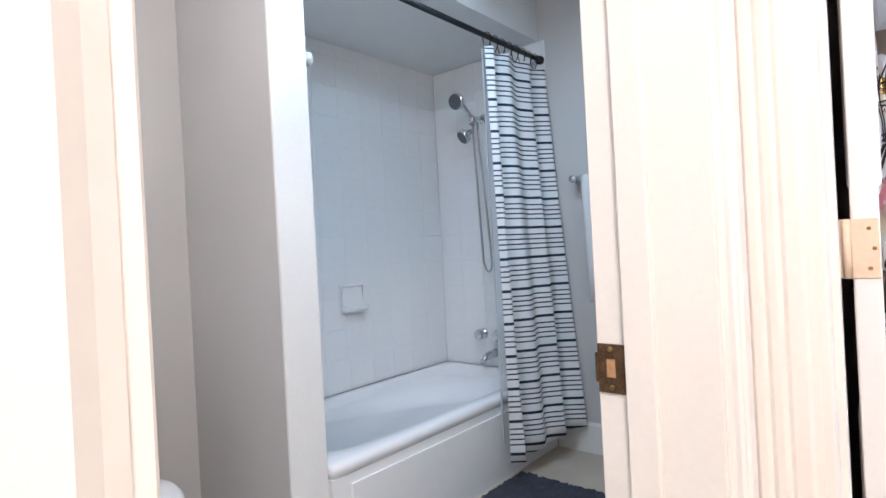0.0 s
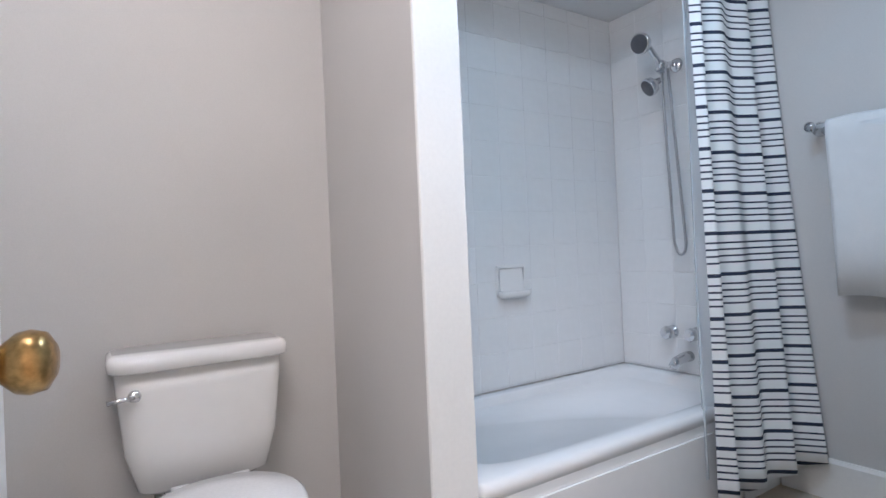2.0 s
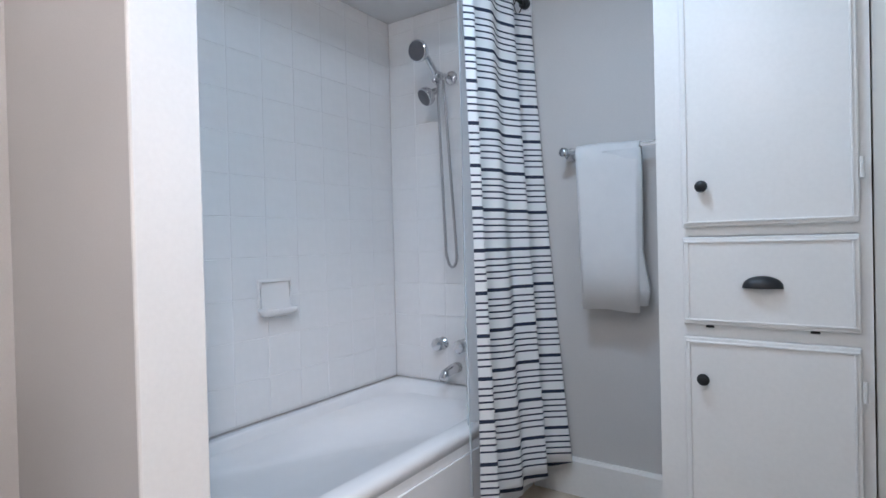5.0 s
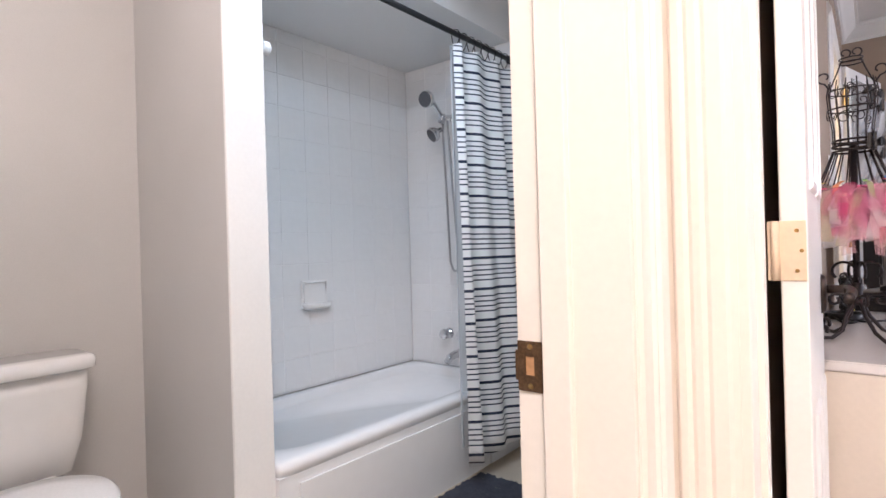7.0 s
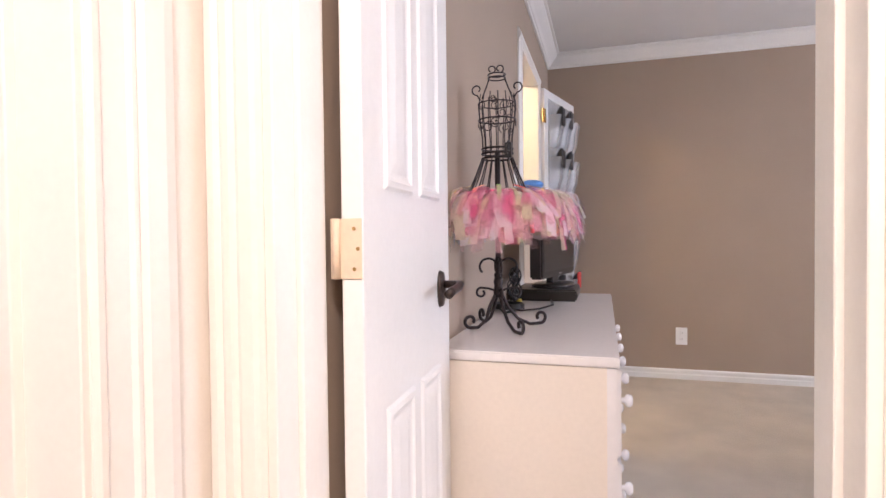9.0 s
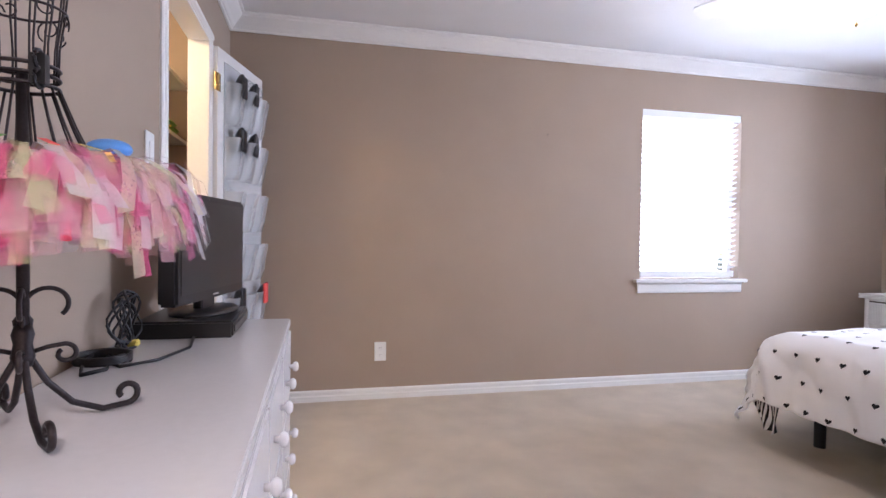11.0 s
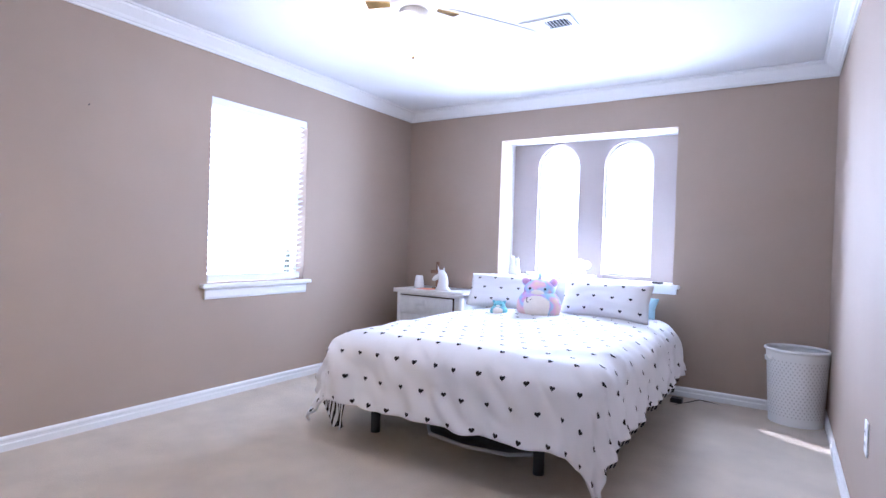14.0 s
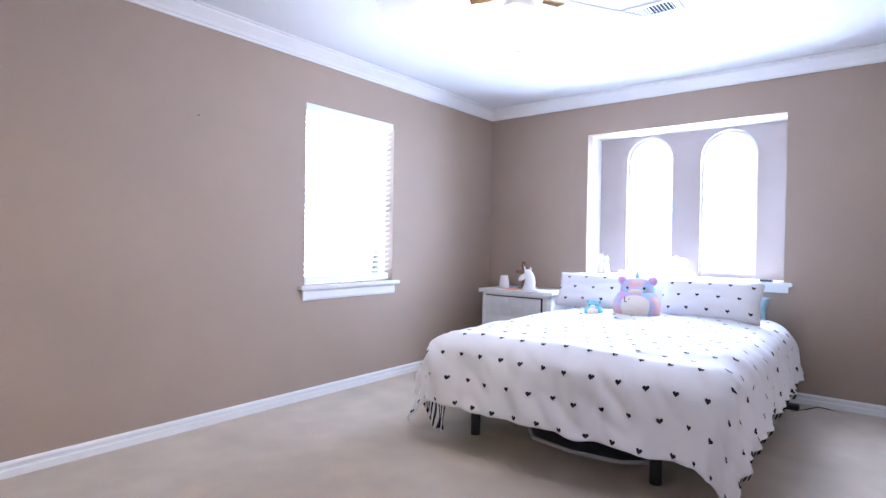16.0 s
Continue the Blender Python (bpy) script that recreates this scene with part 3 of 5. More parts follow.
def stripes(name, base, ink, period, bands, axis="Z", transl=0.0, alpha=1.0):
    """Printed stripes: bands are (start, width) in metres within each period."""
    m = mat(name, base, 0.9, var=0.03, scale=6, fine=400, bump=0.25)
    n, l = m.node_tree.nodes, m.node_tree.links
    b = n["Principled BSDF"]
    co, sep, mod = n.new("ShaderNodeTexCoord"), n.new("ShaderNodeSeparateXYZ"), n.new("ShaderNodeMath")
    l.new(co.outputs["Object"], sep.inputs[0])
    mod.operation, mod.inputs[1].default_value = "FLOORED_MODULO", period
    l.new(sep.outputs[axis], mod.inputs[0])
    total = None
    for start, width in bands:
        cmp = n.new("ShaderNodeMath")
        cmp.operation = "COMPARE"
        cmp.inputs[1].default_value, cmp.inputs[2].default_value = start + width / 2, width / 2
        l.new(mod.outputs[0], cmp.inputs[0])
        if total:
            mx = n.new("ShaderNodeMath")
            mx.operation = "MAXIMUM"
            l.new(total, mx.inputs[0])
            l.new(cmp.outputs[0], mx.inputs[1])
            total = mx.outputs[0]
        else:
            total = cmp.outputs[0]
    mix = n.new("ShaderNodeMix")
    mix.data_type = "RGBA"
    old = b.inputs["Base Color"].links[0].from_socket
    l.new(total, mix.inputs["Factor"])
    l.new(old, mix.inputs["A"])
    mix.inputs["B"].default_value = (*ink, 1)
    l.new(mix.outputs["Result"], b.inputs["Base Color"])
    b.inputs["Alpha"].default_value = alpha
    return m


NAVY = (0.022, 0.032, 0.06)
BANDS = [(0.0, 0.013), (0.045, 0.0065), (0.068, 0.0065), (0.091, 0.0065), (0.114, 0.0065)]
CURTAIN = stripes("striped_curtain_cloth", (0.80, 0.80, 0.80), NAVY, 0.144, BANDS)


def curtain_sheet(s0, s1, fold, amp, z0, z1, splay, n=150, m=26, off=0.0, phase=0.0):
    """A hanging sheet bunched along the rod; splay moves its hem out into the room."""
    bm = bmesh.new()
    rows = []
    for j in range(m + 1):
        v = j / m
        row = []
        for i in range(n + 1):
            u = i / n
            y = s0 + (s1 - s0) * u
            a = math.tau * fold * u + phase + 0.35 * math.sin(3.1 * v + 5 * u)
            w = amp * (0.55 + 0.6 * v) * (0.7 + 0.3 * math.sin(7 * u + 1.3))
            x = -1.372 + off + splay * v ** 1.3 * (0.3 + 0.7 * u) + w * math.sin(a)
            y += 0.15 * w * math.sin(2 * a) + 0.03 * v * (0.5 - u) * -1
            lift = 0.05 * u * v + 0.006 * math.sin(a)
            row.append(bm.verts.new((x, min(y, BN - 0.03), z1 + (z0 - z1) * v + lift)))
        rows.append(row)
    for a, b in zip(rows, rows[1:]):
        for i in range(n):
            bm.faces.new((a[i], a[i + 1], b[i + 1], b[i]))
    return bm


def shower_curtain():
    ob = thing("shower_curtain", "white shower curtain with navy stripes drawn aside", "curtain")
    c = part("cloth", curtain_sheet(1.945, BN - 0.035, 3.3, 0.040, 0.10, 1.975, 0.115), CURTAIN, ob, "", True)
    c.modifiers.new("thick", "SOLIDIFY").thickness = 0.002
    part("liner", curtain_sheet(1.96, BN - 0.12, 3.0, 0.03, 0.16, 1.975, 0.0, 80, 14, -0.045, 1.0), LINER, ob, "clear vinyl liner", True)
    rod = thing("curtain_rod", "black steel shower curtain rod", "rod")
    part("bar", tube([(-1.385, 1.012, 2.035), (-1.385, BN - 0.006, 2.035)], 0.0125, sides=14), BLACKMETAL, rod, "", True)
    for y, s in ((1.012, 1), (BN - 0.006, -1)):
        part("flange", tube([(-1.385, y, 2.035), (-1.385, y + 0.022 * s, 2.035)], 0.022, sides=16), BLACKMETAL if s < 0 else PLASTIC, rod, "", True)
    for k in range(8):
        y = 1.985 + k * (BN - 2.03) / 7.5
        ring = thing("curtain_ring", "dark metal curtain ring on the rod", "ring", "curtain rings")
        part("hoop", tube([(-1.385 + 0.021 * math.sin(a), y + 0.006 * math.sin(2 * a), 2.015 + 0.040 * math.cos(a)) for a in [math.tau * i / 14 for i in range(14)]], 0.0022, closed=True, sides=6), IRON, ring, "", True)


shower_curtain()
ob = thing("wall_hook", "white plastic knob hook on the stub wall beside the tub", "hook")
part("cup", lathe([(0.034, 0), (0.034, 0.012), (0.024, 0.018), (0.020, 0.030), (0.023, 0.044), (0.015, 0.052)], pose(-1.468, 1.0095, 1.735, -90)), PLASTIC, ob, "", True)


def toilet():
    ob = thing("toilet", "white ceramic toilet with its lid closed", "toilet")
    cy = 0.44
    x0 = TW + 0.012
    def ring(z, d, w, p=6):
        return super_ring(x0 + d / 2, cy, z + 0.008, d / 2, w * 0.477, p, 40)
    part("tank", loft([ring(0.385, 0.145, 0.30), ring(0.40, 0.165, 0.345), ring(0.50, 0.178, 0.40), ring(0.66, 0.19, 0.432), ring(0.712, 0.19, 0.436)]), CERAMIC, ob, "", True)
    part("tank_lid", loft([ring(0.712, 0.20, 0.455), ring(0.718, 0.212, 0.468), ring(0.742, 0.214, 0.47), ring(0.753, 0.206, 0.462), ring(0.757, 0.19, 0.445)]), CERAMIC, ob, "", True)
    lev = part("flush_lever", lathe([(0.015, 0), (0.015, 0.006), (0.010, 0.012)], pose(x0 + 0.187, cy - 0.165, 0.665, 0, 90)), CHROME, ob, "chrome flush lever", True)
    part("lever_arm", tube([(x0 + 0.196, cy - 0.165, 0.665), (x0 + 0.202, cy - 0.20, 0.662), (x0 + 0.20, cy - 0.225, 0.658)], 0.006), CHROME, lev, "", True)
    def oval(z, s, dx=0.0):
        out = []
        for k in range(40):
            t = k * math.tau / 40
            r = 0.235 if math.cos(t) > 0 else 0.20
            out.append((x0 + 0.41 + dx + r * s * math.cos(t), cy + 0.182 * s * math.sin(t) * (1 - 0.10 * math.cos(t)), z))
        return out
    part("bowl", loft([oval(0.0, 0.55, -0.06), oval(0.06, 0.52, -0.06), oval(0.20, 0.60, -0.05), oval(0.30, 0.85, -0.02), oval(0.375, 0.97), oval(0.385, 0.95)]), CERAMIC, ob, "", True)
    part("neck", box(x0 + 0.02, x0 + 0.26, cy - 0.12, cy + 0.12, 0.20, 0.384, 0.02, seg=3), CERAMIC, ob, "", True)
    part("seat", loft([oval(0.387, 0.98), oval(0.392, 1.0), oval(0.402, 1.0), oval(0.406, 0.98)]), PLASTIC, ob, "", True)
    part("seat_lid", loft([oval(0.407, 0.985), oval(0.412, 1.005), oval(0.424, 1.0), oval(0.432, 0.94), oval(0.435, 0.6), oval(0.436, 0.05)]), mat("glossy_lid", (0.82, 0.81, 0.80), 0.12, bump=0), ob, "", True)
    for s in (-1, 1):
        part("seat_hinge", tube([(x0 + 0.215, cy + s * 0.075 - 0.02, 0.415), (x0 + 0.215, cy + s * 0.075 + 0.02, 0.415)], 0.013, sides=10), PLASTIC, ob, "", True)


toilet()


def linen_cabinet():
    ob = thing("linen_cabinet", "white painted built-in linen cabinet with black knobs", "cabinet")
    y, x0, x1 = 2.03, -0.775, -0.284
    part("body", box(x0, x1, y + 0.02, BN - 0.004, 0, H - 0.006), TRIM, ob)
    part("face_frame", boxes((x0, -0.69, y, y + 0.02, 0, H - 0.006), (-0.315, x1, y, y + 0.02, 0, H - 0.006), (-0.69, -0.315, y, y + 0.02, 1.045, 1.075), (-0.69, -0.315, y, y + 0.02, 0.765, 0.802), (-0.69, -0.315, y, y + 0.02, 0, 0.14), (-0.69, -0.315, y, y + 0.02, 2.02, H - 0.006)), TRIM, ob)
    def front(name, z0, z1, x0=-0.705, x1=-0.308):
        d = part(name, box(x0, x1, y - 0.016, y - 0.002, z0, z1, 0.003), TRIM, ob)
        for nm, b in (("moulding", (x0 + 0.004, x1 - 0.004, y - 0.021, y - 0.015, z0 + 0.010, z0 + 0.016)), ("moulding", (x0 + 0.004, x1 - 0.004, y - 0.021, y - 0.015, z1 - 0.016, z1 - 0.010)),
                      ("moulding", (x0 + 0.010, x0 + 0.016, y - 0.021, y - 0.015, z0 + 0.016, z1 - 0.016)), ("moulding", (x1 - 0.016, x1 - 0.010, y - 0.021, y - 0.015, z0 + 0.016, z1 - 0.016))):
            part(nm, box(*b, 0.0015), TRIM, d)
        return d
    up = front("upper_door", 1.070, 2.03)
    dr = front("drawer", 0.800, 1.042)
    lo = front("lower_door", 0.135, 0.765)
    KN = [(0.007, 0), (0.006, 0.010), (0.0145, 0.014), (0.0165, 0.021), (0.013, 0.027), (0.004, 0.029)]
    part("knob", lathe(KN, pose(-0.652, y - 0.016, 1.180, 90)), BLACKMETAL, up, "black round knob", True)
    part("knob", lathe(KN, pose(-0.655, y - 0.016, 0.652, 90)), BLACKMETAL, lo, "black round knob", True)
    secs = []
    for j in range(9):
        a = math.pi / 2 * j / 8
        secs.append([(-0.512 + 0.047 * math.cos(math.pi * k / 16), y - 0.016 - 0.026 * math.sin(a) * math.sin(math.pi * k / 16) ** 0.6, 0.905 + 0.032 * math.cos(a) * math.sin(math.pi * k / 16) ** 0.8) for k in range(17)])
    bm = bmesh.new()
    rows = [[bm.verts.new(p) for p in s] for s in secs]
    for a, b in zip(rows, rows[1:]):
        for k in range(16):
            bm.faces.new((a[k], a[k + 1], b[k + 1], b[k]))
    bmesh.ops.remove_doubles(bm, verts=bm.verts, dist=1e-4)
    part("cup_pull", bm, BLACKMETAL, dr, "black cup pull", True)
    for z in (1.20, 0.66):
        d = up if z > 1 else lo
        part("hinge", tube([(-0.303, y - 0.019, z - 0.025), (-0.303, y - 0.019, z + 0.025)], 0.005, sides=8), TRIM, d)
    for x in (-0.64, -0.40):
        part("glide", box(x - 0.01, x + 0.01, y - 0.008, y - 0.001, 0.792, 0.7985), BLACKMETAL, dr)


linen_cabinet()


def towel_rail():
    ob = thing("towel_rail", "clear acrylic towel bar with chrome ends", "towel bar")
    yb, z = BN - 0.075, 1.385
    part("bar", tube([(-1.21, yb, z), (-0.79, yb, z)], 0.009, sides=4), mat("acrylic", (0.78, 0.82, 0.84), 0.06, 0.6, var=0.1, bump=0), ob)
    for x in (-1.20, -0.80):
        part("post", lathe([(0.028, 0), (0.026, 0.01), (0.013, 0.016), (0.012, 0.06), (0.018, 0.068), (0.018, 0.09)], pose(x, BN, z, 90), 16), CHROME, ob, "", True)
    tw = thing("hand_towel", "folded white terry towel hung over the bar", "towel")
    bm = bmesh.new()
    n, rows = 16, []
    prof = [(-0.030, 0.78), (-0.030, 0.95), (-0.028, 1.15), (-0.024, 1.34), (-0.018, 1.388), (0.0, 1.402), (0.018, 1.388), (0.024, 1.34), (0.028, 1.1), (0.030, 0.83)]
    for d, zz in prof:
        row = []
        for k in range(n + 1):
            u = k / n
            drop = 1.40 - zz
            x = -1.150 + 0.236 * u + drop * (0.035 - 0.045 * u)
            row.append(bm.verts.new((x, yb + d + 0.004 * math.sin(9 * u + 6 * drop) * min(1, drop * 3), zz + 0.004 * math.sin(5 * u))))
        rows.append(row)
    for a, b in zip(rows, rows[1:]):
        for k in range(n):
            bm.faces.new((a[k], a[k + 1], b[k + 1], b[k]))
    t = part("front_fold", bm, TOWEL, tw, "", True)
    t.modifiers.new("thick", "SOLIDIFY").thickness = 0.014
    part("inner_fold", loft([[(-0.945 + dx, yb - 0.012 + dy, z0) for dx, dy in ((-0.1, -0.01), (0.045 + k, -0.012), (0.05 + k, 0.006), (-0.1, 0.008))] for z0, k in ((0.80, 0.0), (0.86, 0.012), (1.0, -0.012), (1.2, -0.01), (1.37, -0.01))]), TOWEL, tw, "", True)


towel_rail()


def bath_mat():
    ob = thing("bath_mat", "slate blue shaggy bath mat beside the tub", "mat")
    bm = bmesh.new()
    nx, ny = 60, 90
    g = [[None] * (ny + 1) for _ in range(nx + 1)]
    for i in range(nx + 1):
        for j in range(ny + 1):
            e = min(i, nx - i, j, ny - j)
            g[i][j] = bm.verts.new((-1.385 + 0.50 * i / nx + random.uniform(-.003, .003), 1.22 + 0.86 * j / ny + random.uniform(-.003, .003), 0.001 if e == 0 else 0.018 + random.uniform(-0.007, 0.007)))
    for i in range(nx):
        for j in range(ny):
            bm.faces.new((g[i][j], g[i + 1][j], g[i + 1][j + 1], g[i][j + 1]))
    part("shag_cover", bm, MATBLUE, ob, "", True)


bath_mat()


# ---- doors ----
def panel_door(name, label, hinge, end, height, material, panels, thick=0.035, flip=1):
    """A panelled leaf from hinge to end (x, y). Panels: (u0, u1, z0, z1) in fractions of its width and metres; on both faces."""
    h, e = Vector(hinge), Vector(end)
    d = (e - h)
    w = d.length
    rz = math.degrees(math.atan2(d.y, d.x))
    ob = thing(name, label, "door", at=(h.x, h.y, 0), rz=rz)
    leaf = part("leaf", box(0, w, -thick / 2, thick / 2, 0.012, height, 0.002), material, ob)
    for u0, u1, z0, z1 in panels:
        for s in (-1, 1):
            y = s * thick / 2
            bm = bmesh.new()
            steps = [(0, 0.0), (0.006, 0.005), (0.016, 0.006), (0.022, 0.002), (0.03, 0.0005), (0.05, 0.0035), (0.055, 0.004)]
            loft([[(u0 * w + i, y + s * o, z0 + i), (u1 * w - i, y + s * o, z0 + i), (u1 * w - i, y + s * o, z1 - i), (u0 * w + i, y + s * o, z1 - i)] for i, o in steps], bm)
            part("panel", bm, material, leaf)
    return ob, leaf, w


door, leaf, w = panel_door("door_1", "white bathroom door standing open with a brass knob", (-0.298, -0.012), (-0.905, 0.112), 2.02, TRIM, [])
for s in (-1, 1):
    m = pose(w - 0.062, s * 0.0175, 0.915, -90 * s)
    part("rose", lathe([(0.032, 0), (0.031, 0.004), (0.024, 0.009), (0.014, 0.012)], m), BRASS, leaf, "worn brass rose with paint specks", True)
    part("knob", lathe([(0.011, 0.01), (0.010, 0.018), (0.017, 0.021), (0.0245, 0.030), (0.0262, 0.039), (0.0235, 0.049), (0.014, 0.055), (0.003, 0.056)], m), BRASS, leaf, "tarnished brass ball knob", True)
part("latch", box(w - 0.001, w + 0.002, -0.012, 0.012, 0.885, 0.945), BRASS, leaf)
door, leaf, w = panel_door("door_2", "white panelled bedroom door standing open with a bronze lever", (-0.014, 0.968), (-0.030, 1.484), 2.02, TRIM, [(0.17, 0.46, 1.14, 1.90), (0.54, 0.83, 1.14, 1.90), (0.17, 0.46, 0.18, 0.78), (0.54, 0.83, 0.18, 0.78)])
for s in (-1, 1):
    m = pose(w - 0.083, s * 0.0175, 0.945, -90 * s)
    part("rose", loft([super_ring(w - 0.083, 0.945, 0, 0.024, 0.042, 2.2), super_ring(w - 0.083, 0.945, 0.008, 0.021, 0.038, 2.2), super_ring(w - 0.083, 0.945, 0.011, 0.012, 0.02, 2.2)]), BRONZE, leaf, "oval bronze rose", True)
    r = leaf.children[-1]
    for v in r.data.vertices:
        a, b, c = v.co
        v.co = (a, s * (0.0175 + c), b)
    part("lever", tube([(w - 0.083, s * 0.02, 0.955), (w - 0.083, s * 0.055, 0.955), (w - 0.091, s * 0.066, 0.955), (w - 0.123, s * 0.070, 0.953), (w - 0.168, s * 0.066, 0.948), (w - 0.188, s * 0.064, 0.943)], 0.0095, sides=10), BRONZE, leaf, "bronze lever handle", True)
for z in (1.78, 1.045, 0.25):
    hg = part("hinge", box(-0.0022, 0.0004, -0.016, 0.034, z - 0.045, z + 0.045, 0.0006), PAINTEDMETAL, leaf, "hinge painted over in cream")
    part("knuckle", tube([(-0.005, 0.023, z - 0.045), (-0.005, 0.023, z + 0.045)], 0.006, sides=10), PAINTEDMETAL, hg, "", True)
    for dz in (-0.03, 0.0, 0.03):
        part("screw", lathe([(0.0032, 0), (0.0028, 0.0012)], pose(-0.0022, -0.004 - 0.006 * (dz == 0), z + dz, 0, -90), 8), BRASS, hg)
ob = thing("strike_plate", "rusty strike plate on the door jamb", "strike plate")
part("plate", boxes((-0.2945, -0.2575, P1 - 0.0055, P1 - 0.003, 0.872, 0.893), (-0.2945, -0.2575, P1 - 0.0055, P1 - 0.003, 0.918, 0.938), (-0.2945, -0.283, P1 - 0.0055, P1 - 0.003, 0.893, 0.918), (-0.270, -0.2575, P1 - 0.0055, P1 - 0.003, 0.893, 0.918)), RUST, ob)
part("bore", box(-0.283, -0.270, P1 - 0.0040, P1 - 0.0032, 0.893, 0.918), mat("raw_wood", (0.45, 0.25, 0.12), 0.8, var=0.3), ob)
part("lip", box(-0.299, -0.294, P1 - 0.0055, P1 + 0.004, 0.885, 0.925, 0.001), RUST, ob)
for z in (0.879, 0.931):
    part("screw", lathe([(0.004, 0), (0.003, 0.0015)], pose(-0.276, P1 - 0.0055, z, 90), 10), BRASS, ob)
door, leaf, w = panel_door("door_3", "white closet door folded back with a shoe organizer", (W + 0.022, C1 + 0.045), (0.118, N - 0.062), 2.03, TRIM, [])
for z in (1.85, 1.05, 0.25):
    hg = part("hinge", boxes((0.0, 0.03, -0.0195, -0.0172, z - 0.045, z + 0.045), (-0.034, 0.0, -0.0195, -0.0172, z - 0.045, z + 0.045)), BRASSNEW, leaf, "bright brass hinge")
    part("knuckle", tube([(-0.002, -0.021, z - 0.045), (-0.002, -0.021, z + 0.045)], 0.006, sides=10), BRASSNEW, hg, "", True)
org = thing("shoe_organizer", "clear hanging shoe organizer with a few black shoes", "organizer")
org.matrix_world = door.matrix_world.copy()
part("backing", box(0.06, w - 0.02, -0.026, -0.021, 0.45, 1.97), CLEAR, org)
for k, z in enumerate((1.66, 1.38, 1.10, 0.82, 0.54)):
    for u in range(3):
        a = 0.07 + u * (w - 0.11) / 3
        b = a + (w - 0.13) / 3
        secs = []
        for zz, dep in ((z, 0.022), (z + 0.05, 0.04), (z + 0.13, 0.052), (z + 0.21, 0.068 + 0.01 * (u % 2))):
            secs.append([(a, -0.026, zz), (a + 0.02, -0.026 - dep * 0.9, zz), ((a + b) / 2, -0.026 - dep, zz + 0.004), (b - 0.02, -0.026 - dep * 0.9, zz), (b, -0.026, zz)])
        bm = bmesh.new()
        rows = [[bm.verts.new(p) for p in s] for s in secs]
        for r0, r1 in zip(rows, rows[1:]):
            for i in range(4):
                bm.faces.new((r0[i], r0[i + 1], r1[i + 1], r1[i]))
        bm.faces.new(rows[0])
        part("pocket", bm, CLEAR, org, "", True)
for u, z in ((0, 1.66), (1, 1.66), (0, 1.38), (1, 1.38), (2, 0.54), (0, 0.54)):
    a = 0.07 + (u + 0.5) * (w - 0.11) / 3
    sh = thing("shoe", "black shoe sticking out of a pocket", "shoe", "shoes in the organizer")
    sh.matrix_world = door.matrix_world.copy()
    part("upper", blob((a, -0.065, z + 0.20), (0.032, 0.028, 0.075), pose(0, 0, 0, 20, 25 * (u - 0.6), 0), wob=0.4), BLACK, sh, "", True)
    part("sole", box(a - 0.03, a + 0.03, -0.10, -0.085, z + 0.14, z + 0.26, 0.008), REDCLOTH if z < 1 and u else BLACK, sh)

# ---- closet ----
ob = thing("closet_shelf", "white wooden closet shelves with folded things", "shelf")
for z in (1.62, 1.95):
    part("board", box(-0.80, -0.30, 3.75, N - 0.005, z, z + 0.02), TRIM, ob)
part("rail", tube([(-0.52, 2.63, 1.55), (-0.52, N - 0.005, 1.55)], 0.015), CHROME, ob, "", True)
for z, y, m_, lb in ((1.64, 4.2, YELLOWCLOTH, "yellow"), (1.64, 3.9, LINEN, "white"), (1.64, 4.38, GREENCLOTH, "green"), (1.97, 4.1, ORANGE, "orange")):
    f = thing("folded_cloth", lb + " folded cloth on the closet shelf", "cloth")
    for k in range(3):
        part("layer", box(-0.72, -0.33 - 0.01 * k, y - 0.1, y + 0.09 - 0.01 * k, z + 0.003 + k * 0.035, z + 0.034 + k * 0.035, 0.012, seg=2), m_, f)
for k in range(14):
    y = 3.30 + k * 0.085
    m_ = (REDCLOTH, LINEN, ORANGE, GREENCLOTH, PINK, BLUECLOTH, REDCLOTH, YELLOWCLOTH)[k % 8]
    g = thing("hanging_shirt", "shirt of one plain colour on a closet hanger", "shirt", "clothes in the closet")
    part("body", loft([super_ring(-0.52, y, z, rx, 0.024 + 0.008 * math.sin(k + z * 9), 3, 20) for z, rx in ((0.72 + 0.08 * (k % 3), 0.22), (1.0, 0.215), (1.3, 0.20), (1.45, 0.17), (1.51, 0.05))]), m_, g, "", True)
    part("hook", tube([(-0.52, y, 1.50), (-0.52, y, 1.54), (-0.505, y, 1.568), (-0.525, y, 1.575)], 0.002, sides=5), CHROME, g)

